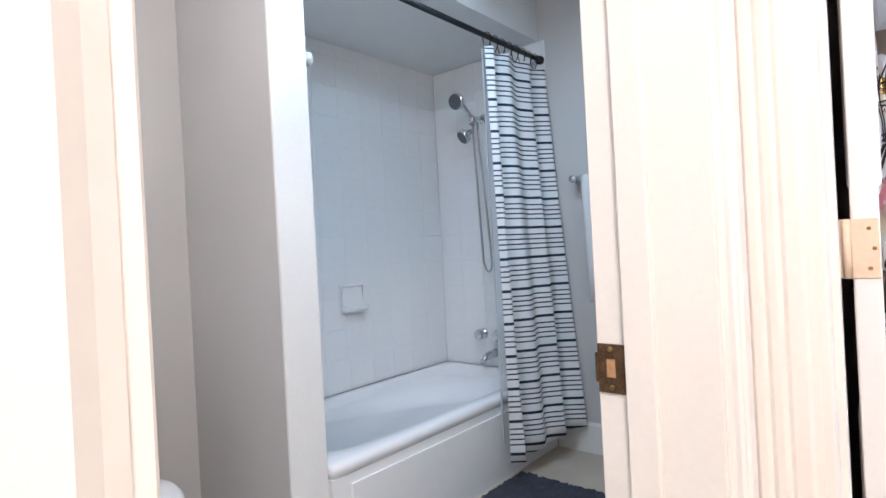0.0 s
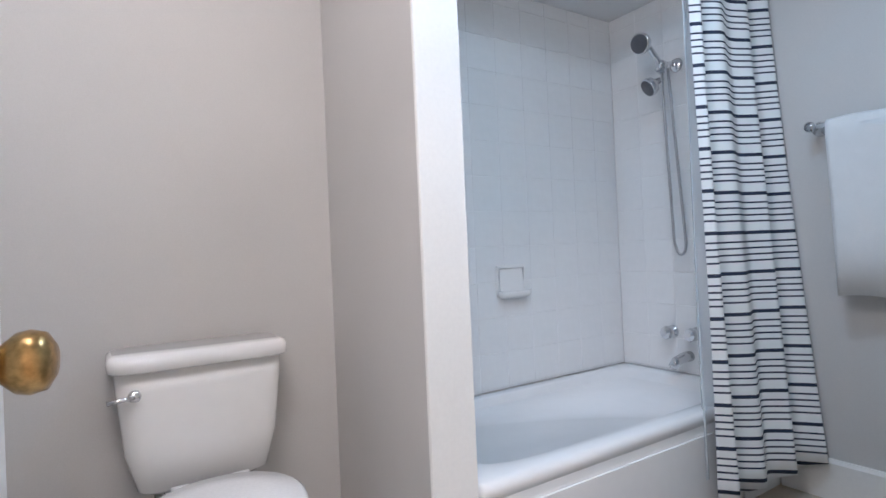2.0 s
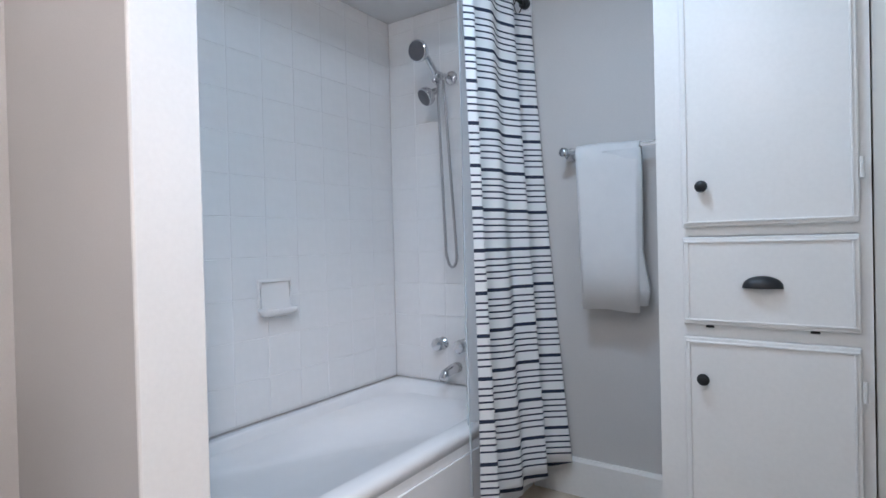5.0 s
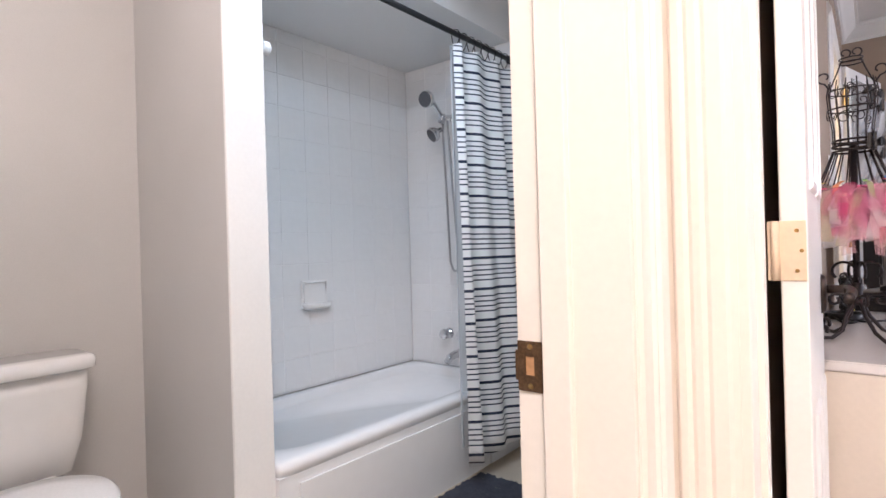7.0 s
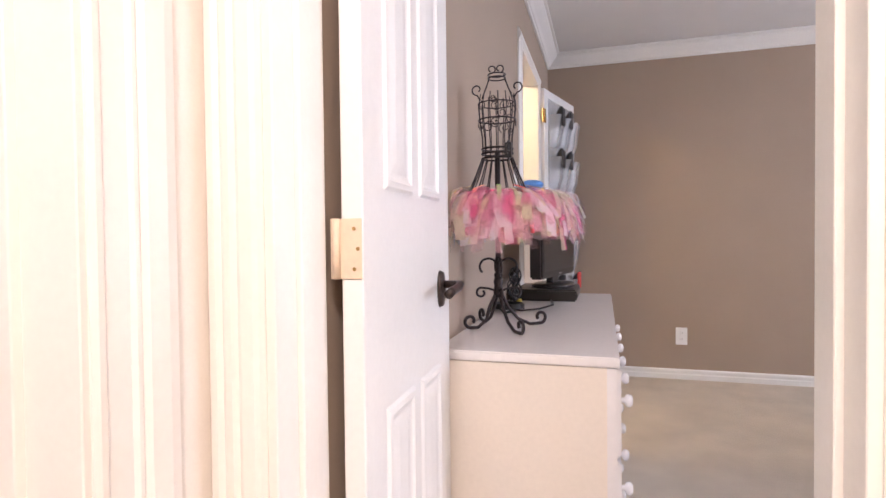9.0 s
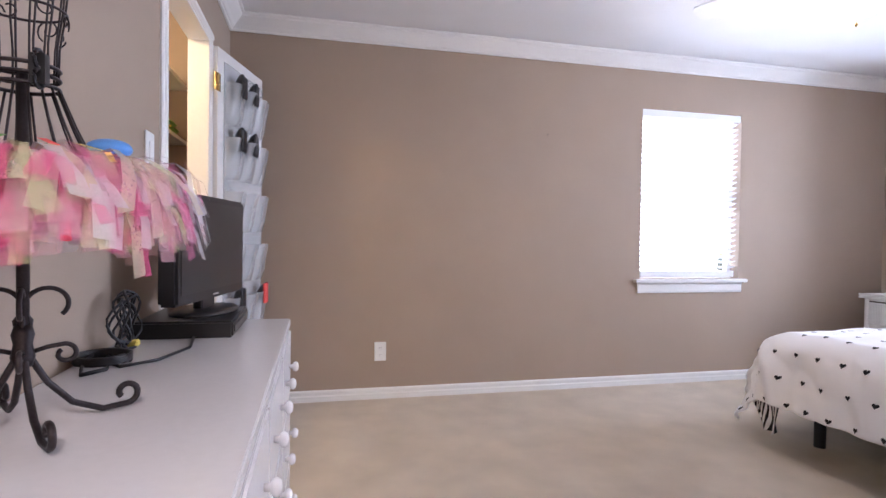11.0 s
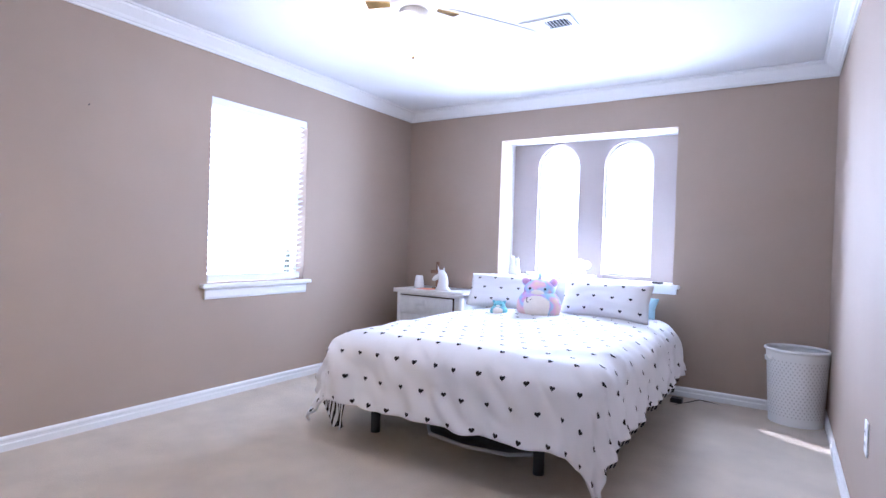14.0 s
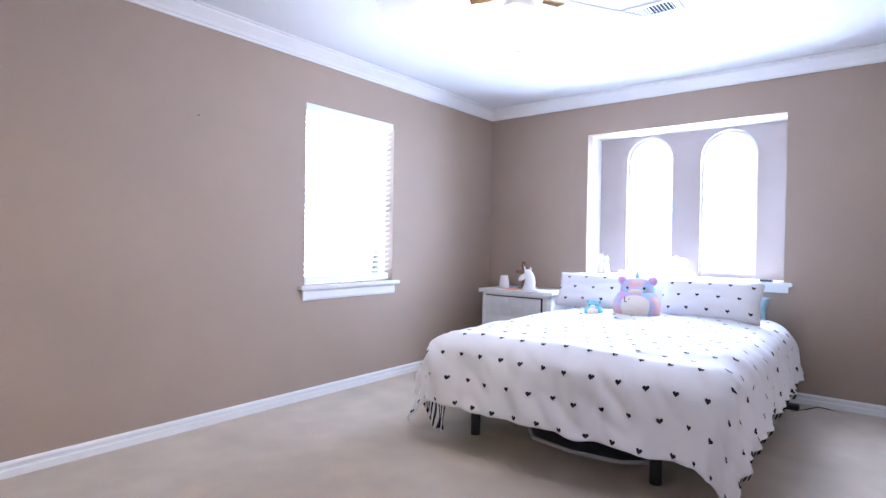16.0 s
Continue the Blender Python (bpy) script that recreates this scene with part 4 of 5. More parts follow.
# ---- bedroom windows ----
def north_window():
    ob = tagged(thing("window_1", "white double-hung window behind lowered blinds", "window"), kind="structure")
    y0, y1 = N + 0.085, N + 0.125
    part("window_frame", boxes((X0, X0 + 0.035, y0, y1, Z0, Z1), (X1 - 0.035, X1, y0, y1, Z0, Z1), (X0 + 0.035, X1 - 0.035, y0, y1, Z0, Z0 + 0.04), (X0 + 0.035, X1 - 0.035, y0, y1, Z1 - 0.04, Z1), (X0 + 0.035, X1 - 0.035, y0 - 0.01, y1, 1.385, 1.425)), TRIM, ob)
    for z0, z1 in ((Z0 + 0.04, 1.385), (1.425, Z1 - 0.04)):
        p = part("pane", box(X0 + 0.035, X1 - 0.035, y0 + 0.018, y0 + 0.022, z0, z1), GLASSM, ob)
        p.visible_shadow = False
    part("window_sill", box(X0 - 0.055, X1 + 0.055, N - 0.045, N + 0.085, Z0 - 0.028, Z0 - 0.002, 0.006, seg=2), TRIM, ob)
    part("apron", run((X0 - 0.02, N), (X1 + 0.02, N), (0, -1), [(0, Z0 - 0.105), (0.010, Z0 - 0.105), (0.014, Z0 - 0.09), (0.014, Z0 - 0.045), (0.02, Z0 - 0.032), (0.02, Z0 - 0.0285), (0, Z0 - 0.0285)]), TRIM, ob)
    bl = thing("window_blind", "white horizontal slat blind lowered over the window", "blind")
    part("valance", box(X0 + 0.004, X1 - 0.004, N + 0.002, N + 0.014, Z1 - 0.055, Z1 - 0.003, 0.003), BLIND, bl)
    part("bottom_rail", box(X0 + 0.012, X1 - 0.03, N + 0.012, N + 0.055, Z0 + 0.012, Z0 + 0.058, 0.004), BLIND, bl)
    n = 28
    me = None
    for k in range(n):
        z = Z0 + 0.085 + k * (Z1 - 0.07 - Z0 - 0.085) / (n - 1)
        if me is None:
            s = part("slat", box(X0 + 0.010, X1 - 0.012, -0.024, 0.024, -0.0015, 0.0015, 0.001), BLIND, bl)
            me = s.data
        else:
            s = new("slat", me)
            s.parent = bl
        s.matrix_world = pose(0, N + 0.040, z, -22 + random.uniform(-2, 2))
    for x in (X0 + 0.13, X1 - 0.16):
        part("ladder_cord", tube([(x, N + 0.018, Z0 + 0.05), (x, N + 0.018, Z1 - 0.05)], 0.0012, sides=5), LINEN, bl)


north_window()


def arched_window(a, b, name):
    ob = tagged(thing(name, "tall arched window with small leaded panes", "window"), kind="structure")
    c, r, zb, zt = (a + b) / 2, (b - a) / 2, NZ0 + 0.03, 2.065
    x = NB + 0.04
    outer = [(a, zb), (b, zb)] + [(c + r * math.cos(math.pi * k / 16), zt - r + r * math.sin(math.pi * k / 16)) for k in range(17)]
    inner = [(c + (y - c) * 0.90, zb + 0.02 + (z - zb) * 0.965) for y, z in outer]
    bm = bmesh.new()
    rings = [[bm.verts.new((xx, y, z)) for y, z in q] for q, xx in ((outer, x), (inner, x), (inner, x + 0.04), (outer, x + 0.04))]
    for i in range(4):
        p, q = rings[i], rings[(i + 1) % 4]
        for k in range(len(outer)):
            bm.faces.new((p[k], p[(k + 1) % len(p)], q[(k + 1) % len(p)], q[k]))
    part("window_frame", bm, TRIM, ob)
    bm = bmesh.new()
    loft([[(x + 0.018, y, z) for y, z in inner], [(x + 0.022, y, z) for y, z in inner]], bm)
    p = part("pane", bm, GLASSM, ob)
    p.visible_shadow = False


for (a, b), nm in zip(ARCHES, ("window_2", "window_3")):
    arched_window(a, b, nm)
setting("niche_sill", box(E - 0.045, NB, NY0 - 0.055, NY1 + 0.055, NZ0 - 0.03, NZ0 - 0.001, 0.006, seg=2), TRIM, "white painted sill of the window niche", "window sill")
setting("niche_sill_apron", box(E - 0.014, E, NY0 - 0.03, NY1 + 0.03, NZ0 - 0.075, NZ0 - 0.031), TRIM, "white apron under the niche sill", "trim")

# ---- bed ----
BX, BY, BZ, BHW = 2.965, 2.66, 0.602, 0.655     # foot, middle, top, half width
STRIPEBACK = stripes("black_white_ticking", (0.80, 0.79, 0.78), (0.012, 0.012, 0.015), 0.022, [(0.0, 0.010)], "Y")


def duvet_at(u, v):
    """u across the bed from its middle, v from the head towards and over the foot."""
    length = 4.90 - BX
    du, dv = max(abs(u) - BHW, 0), max(v - length, 0)
    drop = math.hypot(du, dv)
    r = 0.12
    fall = 0 if drop < 1e-6 else (r * (1 - math.cos(min(drop / r, math.pi / 2))) + max(0, drop - r * math.pi / 2))
    out = r * math.sin(min(drop / r, math.pi / 2)) if drop > 0 else 0
    flare = 0.22 * max(0, drop - 0.05)
    s = math.copysign(1, u)
    ux, vx = (du / drop, dv / drop) if drop > 1e-6 else (0, 0)
    t = u * 1.0 if dv > du else v
    fold = 0.012 * min(1, drop * 4) * (math.sin(19 * t + 2.2 * math.sin(3 * t)) + 0.6 * math.sin(41 * t + 9 * drop))
    o = out + flare + fold
    p = Vector((4.90 - min(v, length) - o * vx, BY + s * (min(abs(u), BHW) + o * ux), BZ - fall))
    q = Vector((u * 2.1, v * 2.1, 0.3))
    if drop < 0.02:
        p.z += 0.022 * noise.noise(q) + 0.010 * noise.noise(q * 3.1) + 0.02 * math.cos(min(abs(u) / BHW, 1) * 1.57)
    else:
        p.z += (0.022 * noise.noise(q) + 0.010 * noise.noise(q * 3.1) + 0.02 * math.cos(min(abs(u) / BHW, 1) * 1.57)) * min(1, max(0, 1.08 - drop * 4))
        p += Vector((-vx, s * ux, 0)) * min(1, (drop - 0.02) * 9) * (0.014 * noise.noise(q * 2.3) + 0.012 * noise.noise(Vector((u * 9 + v * 4, v * 3, 1.7))) + 0.040 * abs(noise.noise(Vector((u * 6 + v * 7, (u - v) * 1.6, 4.1)))))
    p.z = max(p.z, 0.02)
    return p


def duvet():
    ob = thing("duvet", "white duvet with small black hearts hanging over the bed", "duvet")
    L = 4.90 - BX
    U, V0, V1 = BHW + 0.40, 0.10, L + 0.425
    bm = bmesh.new()
    nu, nv = 150, 170
    rows = [[bm.verts.new(duvet_at(-U + 2 * U * i / nu, V0 + (V1 - V0) * j / nv)) for i in range(nu + 1)] for j in range(nv + 1)]
    for a, b in zip(rows, rows[1:]):
        for i in range(nu):
            bm.faces.new((a[i], a[i + 1], b[i + 1], b[i]))
    top = part("cover", bm, LINEN, ob, "", True)
    sol = top.modifiers.new("thick", "SOLIDIFY")
    sol.thickness, sol.offset = 0.012, -1
    hearts = bmesh.new()
    shape = []
    for k in range(22):
        t = k * math.tau / 22
        shape.append((16 * math.sin(t) ** 3 / 17, (13 * math.cos(t) - 5 * math.cos(2 * t) - 2 * math.cos(3 * t) - math.cos(4 * t)) / 17))
    stepu, stepv, size = 0.122, 0.124, 0.0143
    j = 0
    v = V1 - 0.02
    while v > V0 + 0.03:
        i = -9
        while i <= 9:
            u = (i + (0.5 if j % 2 else 0)) * stepu
            if abs(u) < U - 0.012:
                turn = random.uniform(-0.25, 0.25)
                f = []
                for a, b in shape:
                    aa, bb = a * math.cos(turn) - b * math.sin(turn), a * math.sin(turn) + b * math.cos(turn)
                    # hearts stand upright as seen from the foot
                    uu, vv = u - aa * size, v - bb * size
                    e = 0.004
                    p = duvet_at(uu, vv)
                    n = (duvet_at(uu + e, vv) - duvet_at(uu - e, vv)).cross(duvet_at(uu, vv + e) - duvet_at(uu, vv - e))
                    n = -n.normalized() if n.z < 0 else n.normalized()
                    away = Vector((p.x - 4.0, p.y - BY, p.z - 0.2))
                    if n.dot(away) < 0:
                        n = -n
                    f.append(hearts.verts.new(p + n * 0.0035))
                c = hearts.verts.new(sum((x.co for x in f), Vector()) / len(f))
                for k in range(len(f)):
                    hearts.faces.new((c, f[k], f[(k + 1) % len(f)]))
            i += 1
        v -= stepv
        j += 1
    tagged(part("heart_print", hearts, INK, ob, "small black printed hearts"), kind="stuff")
    # turned-out corner showing the ticking
    bm = bmesh.new()
    a = duvet_at(U, V1 - 0.04)
    k0 = Vector((BX - 0.125, BY + BHW + 0.165, 0.235))
    grid = [[bm.verts.new(k0 + Vector((0.02 + 0.03 * math.sin(i * 1.1) * j / 6, -0.20 * i / 10 * (1 - 0.55 * j / 6) - 0.10 * j / 6, -0.155 * j / 6 - 0.02 * i / 10))) for i in range(11)] for j in range(7)]
    for p, q in zip(grid, grid[1:]):
        for i in range(10):
            bm.faces.new((p[i], p[i + 1], q[i + 1], q[i]))
    flap = part("turned_corner", bm, STRIPEBACK, ob, "black and white striped lining", True)
    flap.modifiers.new("thick", "SOLIDIFY").thickness = 0.006
    # frayed striped hem along the side
    bm = bmesh.new()
    for k in range(150):
        v = 0.35 + (L + 0.30 - 0.35) * k / 150
        p = duvet_at(-U, v)
        q = duvet_at(-U, v + 0.008)
        d = Vector((0, 0.010, -0.022 - 0.010 * random.random()))
        if k % 2:
            loft([[p, q, q + Vector((0, 0.004, 0))], [p + d, q + d, q + d + Vector((0, 0.004, 0))]], bm)
    part("striped_hem", bm, INK, ob, "black stripes along the hem")


duvet()


def bed():
    ob = thing("bed", "double bed on a black steel frame with round legs", "bed")
    part("mattress", box(BX + 0.06, 4.93, BY - 0.67, BY + 0.67, 0.33, 0.555, 0.05, seg=4), MATTRESS, ob, "", True)
    fx0, fx1 = BX + 0.10, 4.90
    part("frame", boxes((fx0, fx1, BY - 0.66, BY - 0.62, 0.27, 0.325), (fx0, fx1, BY + 0.62, BY + 0.66, 0.27, 0.325), (fx0, fx0 + 0.04, BY - 0.62, BY + 0.62, 0.27, 0.325), (fx1 - 0.04, fx1, BY - 0.62, BY + 0.62, 0.27, 0.325), (fx0 + 0.9, fx0 + 0.94, BY - 0.62, BY + 0.62, 0.27, 0.325)), BLACKMETAL, ob, "black steel frame")
    for x, y in ((3.07, 2.205), (3.05, 3.21), (4.75, 2.205), (4.75, 3.21), (3.95, 2.70)):
        part("leg", lathe([(0.026, 0), (0.028, 0.006), (0.028, 0.27)], pose(x, y, 0), 18), BLACKMETAL, ob, "round black leg", True)


bed()
ob = thing("folded_board", "dark marbled board with a pale angled edge under the bed", "board")
bm = bmesh.new()
poly = [(3.10, 2.86), (3.06, 2.62), (3.10, 2.38), (3.22, 2.24), (3.75, 2.24), (3.75, 2.95), (3.22, 2.95)]
loft([[(x, y, 0.05 + 0.012 * (y - 2.2)) for x, y in poly], [(x, y, 0.06 + 0.012 * (y - 2.2)) for x, y in poly]], bm)
part("board", bm, STONEGREY, ob)
bm = bmesh.new()
rim = [(3.22, 2.95), (3.10, 2.86), (3.06, 2.62), (3.10, 2.38), (3.22, 2.24)]
tube([(x - 0.004, y, 0.053 + 0.012 * (y - 2.2)) for x, y in rim], 0.011, bm, 6)
part("edge", bm, EDGEGREY, ob, "pale bevelled edge")
for sx in (3.30, 3.68):
    part("support", box(sx, sx + 0.04, 2.3, 2.9, 0.012, 0.049, 0.004), BLACK, ob)


def pillow(name, label, at, size, tilt, rz, material, hearts=False):
    ob = thing(name, label, "pillow", at=at, rz=rz)
    hx, hy, hz = size
    turn = pose(0, 0, 0, 0, tilt, 0)
    def surf(s, t, side):
        w = max(0.0, (1 - abs(s) ** 2.6)) ** 0.5 * max(0.0, (1 - abs(t) ** 2.6)) ** 0.5
        pin = 1 - 0.05 * (1 - abs(s)) * abs(t) - 0.05 * (1 - abs(t)) * abs(s)
        wob = 1 + 0.14 * noise.noise(Vector((s * 2.4 + at[1], t * 2.4, side)))
        return turn @ Vector((side * hx * w * wob, hy * s * pin, hz * (t * pin) + hz))
    bm = bmesh.new()
    n = 26
    for side in (-1, 1):
        g = [[bm.verts.new(surf(-1 + 2 * i / n, -1 + 2 * j / n, side)) for i in range(n + 1)] for j in range(n + 1)]
        for j in range(n):
            for i in range(n):
                bm.faces.new((g[j][i], g[j][i + 1], g[j + 1][i + 1], g[j + 1][i]))
    bmesh.ops.remove_doubles(bm, verts=bm.verts, dist=0.0005)
    part("case", bm, material, ob, "", True)
    if hearts:
        bm = bmesh.new()
        for j in range(3):
            for i in range(5):
                s0, t0 = -0.86 + 0.40 * i + (0.2 if j % 2 else 0), -0.66 + 0.62 * j
                if s0 > 0.95:
                    continue
                f = []
                for k in range(20):
                    a = k * math.tau / 20
                    dx, dz = 0.013 * math.sin(a) ** 3, (13 * math.cos(a) - 5 * math.cos(2 * a) - 2 * math.cos(3 * a) - math.cos(4 * a)) / 17 * 0.013
                    f.append(bm.verts.new(surf(s0 + dx / hy, t0 + dz / hz, -1) + turn @ Vector((-0.004, 0, 0))))
                c = bm.verts.new(sum((x.co for x in f), Vector()) / len(f))
                for k in range(20):
                    bm.faces.new((c, f[k], f[(k + 1) % 20]))
        tagged(part("heart_print", bm, INK, ob, "small black printed hearts"), kind="stuff")
    return ob


pillow("pillow", "white pillow with black hearts propped against the sill", (4.60, 3.12, 0.605), (0.095, 0.385, 0.150), 26, 3, LINEN, True)
pillow("pillow", "white pillow with black hearts leaning on the other", (4.56, 2.345, 0.600), (0.105, 0.335, 0.150), 24, -4, LINEN, True)
pillow("pillow", "pale blue pillow lying behind the hearts pillow", (4.80, 2.30, 0.605), (0.07, 0.29, 0.09), 30, -6, MATTRESS)
pillow("pillow", "white pillow standing behind the others", (4.83, 2.78, 0.605), (0.06, 0.30, 0.155), 10, 4, LINEN)


def plush(at, s, body, belly, extra, name, label):
    ob = thing(name, label, "plush toy", at=at, rz=180 + 12)
    bm = bmesh.new()
    blob((0, 0, 0.115 * s), (0.125 * s, 0.155 * s, 0.125 * s), bm=bm, u=28, v=18)
    blob((0, 0, 0.215 * s), (0.095 * s, 0.115 * s, 0.085 * s), bm=bm, u=24, v=14)
    for k in (-1, 1):
        blob((0, k * 0.10 * s, 0.275 * s), (0.018 * s, 0.03 * s, 0.034 * s), pose(0, 0, 0, -35 * k), 12, 8, bm=bm)
    if extra:
        lathe([(0.016 * s, 0.29 * s), (0.010 * s, 0.32 * s), (0.002 * s, 0.355 * s)], sides=12, bm=bm)
    o = part("body", bm, body, None, "", True)
    o.parent = ob
    part("belly", blob((0.055 * s, 0, 0.105 * s), (0.090 * s, 0.118 * s, 0.095 * s), u=24, v=14), belly, ob, "", True)
    part("muzzle", blob((0.055 * s, 0, 0.205 * s), (0.048 * s, 0.062 * s, 0.035 * s), u=20, v=12), CREAM, ob, "", True)
    for k in (-1, 1):
        part("eye", blob((0.083 * s, k * 0.055 * s, 0.232 * s), (0.007 * s, 0.009 * s, 0.009 * s), u=12, v=8), BLACK, ob, "", True)
        part("side_patch", blob((0.01 * s, k * 0.085 * s, 0.10 * s), (0.10 * s, 0.078 * s, 0.095 * s), u=20, v=12), TEAL if body is TEAL else RAINBOW, ob, "", True)
    return ob


p = plush((4.33, 2.74, 0.585), 1.0, RAINBOW, CREAM, True, "plush_toy", "pink rainbow plush toy with a cream belly on the bed")
cu = bpy.data.curves.new("lettering", "FONT")
cu.body, cu.size, cu.align_x, cu.extrude = "Love", 0.055, "CENTER", 0.001
tmp = new("lettering_curve", cu)
me = bpy.data.meshes.new_from_object(tmp.evaluated_get(bpy.context.evaluated_depsgraph_get()))
bpy.data.objects.remove(tmp)
me.materials.clear()
me.materials.append(INK)
word = new("lettering", me)
word.parent = p
word.matrix_local = pose(0.128, -0.02, 0.135, 78, 0, 90)
plush((4.24, 3.02, 0.588), 0.40, TEAL, CREAM, False, "plush_toy", "small teal plush toy on the duvet")


def nightstand():
    ob = thing("nightstand", "white wicker nightstand with one drawer beside the bed", "nightstand")
    x0, x1, y0, y1 = 4.60, E - 0.02, 3.55, 4.25
    part("top", box(x0 - 0.02, x1, y0 - 0.02, y1 + 0.02, 0.665, 0.70, 0.014, seg=3), WICKER, ob, "", True)
    part("body", box(x0 + 0.012, x1 - 0.01, y0 + 0.01, y1 - 0.01, 0.05, 0.664), WICKER, ob)
    bm = bmesh.new()
    for k in range(9):
        tube([(x0 - 0.022 + 0.004 * math.sin(k + 0.9 * i), y0 - 0.02 + i * (y1 - y0 + 0.04) / 40, 0.667 + 0.004 * k) for i in range(41)], 0.003, bm, 5)
    part("woven_edge", bm, WICKER, ob, "braided wicker edge")
    d = part("drawer", box(x0 - 0.002, x0 + 0.012, y0 + 0.10, y1 - 0.04, 0.47, 0.635, 0.003), WICKER, ob)
    bm = bmesh.new()
    for k in range(46):
        y = y0 + 0.108 + k * (y1 - y0 - 0.156) / 45
        tube([(x0 - 0.005, y, 0.478), (x0 - 0.005, y, 0.627)], 0.0042, bm, 5)
    part("reed_facing", bm, WICKER, d)
    bm = bmesh.new()
    for k in range(4):
        s = 0.11 - 0.024 * k
        tube([(x0 - 0.011, (y0 + y1) / 2 + 0.03 + s * a, 0.553 + s * 0.5 * b) for a, b in ((-1, 0), (0, 1), (1, 0), (0, -1))], 0.005, bm, 5, True)
    part("diamond_weave", bm, WICKER, d)
    # solid dark strips on the body draw the shade around the drawer
    part("drawer_gap", boxes((x0 + 0.008, x0 + 0.0125, y0 + 0.085, y0 + 0.099, 0.46, 0.645), (x0 + 0.008, x0 + 0.0125, y0 + 0.085, y1 - 0.03, 0.637, 0.646)), GAPSHADE, ob)
    for y in (y0 + 0.02, y1 - 0.02):
        for x in (x0 + 0.02, x1 - 0.03):
            part("leg", tube([(x, y, 0), (x, y, 0.664)], 0.022, sides=10), WICKER, ob, "", True)


nightstand()
ob = thing("white_vase", "small tapered white vase on the nightstand", "vase")
part("vase", lathe([(0.046, 0), (0.050, 0.01), (0.044, 0.06), (0.034, 0.115), (0.030, 0.118)], pose(4.74, 4.10, 0.701)), CERAMIC, ob, "", True)
ob = thing("wooden_cross", "brown wooden cross standing on the nightstand", "cross")
part("upright", box(4.80, 4.822, 3.925, 3.958, 0.701, 0.95, 0.004), WOODDARK, ob)
part("crossbar", box(4.795, 4.82, 3.865, 4.015, 0.84, 0.872, 0.004), WOODDARK, ob)
part("foot", box(4.78, 4.84, 3.90, 3.985, 0.701, 0.712, 0.003), WOODDARK, ob)
ob = thing("horse_figurine", "white ceramic unicorn head on the nightstand", "figurine")
bm = bmesh.new()
secs = []
for z, cy, rx, ry in ((0.0, 0.0, 0.045, 0.075), (0.012, 0.0, 0.045, 0.075), (0.03, 0.005, 0.034, 0.058), (0.08, -0.004, 0.030, 0.05), (0.12, 0.0, 0.028, 0.045), (0.15, 0.012, 0.026, 0.044), (0.175, 0.02, 0.018, 0.03), (0.185, 0.02, 0.008, 0.012)):
    secs.append(super_ring(4.68, 3.80 + cy, 0.701 + z, rx, ry, 2.2, 20))
loft(secs, bm)
blob((4.675, 3.868, 0.815), (0.022, 0.052, 0.024), pose(0, 0, 0, -35), 16, 10, bm=bm)
lathe([(0.009, 0), (0.006, 0.03), (0.001, 0.055)], pose(4.68, 3.845, 0.872, -20), 10, bm)
blob((4.69, 3.80, 0.888), (0.006, 0.010, 0.02), bm=bm, u=8, v=6)
tagged(ob)
part("figure", bm, CERAMIC, ob, "", True)
ob = thing("paper_card", "orange cards lying on the nightstand", "card")
for k in range(3):
    part("card", box(4.62 + 0.01 * k, 4.69 + 0.01 * k, 3.90 - 0.02 * k, 4.05 - 0.015 * k, 0.701 + 0.003 * k, 0.7035 + 0.003 * k), ORANGE if k != 1 else PINK, ob)
ob = thing("cat_figurine", "white ceramic pair of cats on the niche sill", "figurine")
bm = bmesh.new()
for dy, h in ((0.0, 0.17), (0.045, 0.15)):
    lathe([(0.032, 0), (0.034, 0.01), (0.028, h * 0.45), (0.016, h * 0.65), (0.022, h * 0.8), (0.020, h * 0.92), (0.006, h)], pose(5.16, 3.35 - dy, NZ0), 16, bm)
    for s in (-1, 1):
        lathe([(0.006, 0), (0.001, 0.025)], pose(5.16, 3.35 - dy + s * 0.012, NZ0 + h * 0.93), 8, bm)
part("figure", bm, CERAMIC, ob, "", True)
ob = thing("angel_figurine", "white ceramic angel figurine on the niche sill", "figurine")
bm = bmesh.new()
lathe([(0.06, 0), (0.062, 0.02), (0.05, 0.07), (0.028, 0.10), (0.034, 0.125), (0.03, 0.155), (0.008, 0.17)], pose(5.18, 2.72, NZ0), 18, bm)
for s in (-1, 1):
    blob((5.20, 2.72 + s * 0.05, NZ0 + 0.115), (0.012, 0.045, 0.04), u=14, v=8, bm=bm)
part("figure", bm, CERAMIC, ob, "", True)
ob = thing("phone_charger", "small dark gadget lying on the niche sill", "gadget")
part("shell", box(5.05, 5.12, 2.02, 2.10, NZ0, NZ0 + 0.016, 0.005, seg=2), BLACK, ob)
ob = thing("eyeglasses", "folded grey eyeglasses on the niche sill", "eyeglasses")
for s in (0, 0.055):
    part("rim", tube([(5.04 + 0.018 * math.cos(a), 2.13 + s + 0.022 * math.sin(a), NZ0 + 0.006) for a in [math.tau * i / 12 for i in range(12)]], 0.002, closed=True, sides=5), IRON, ob)
part("temple", tube([(5.055, 2.11, NZ0 + 0.005), (5.058, 2.21, NZ0 + 0.005)], 0.0022, sides=5), IRON, ob)


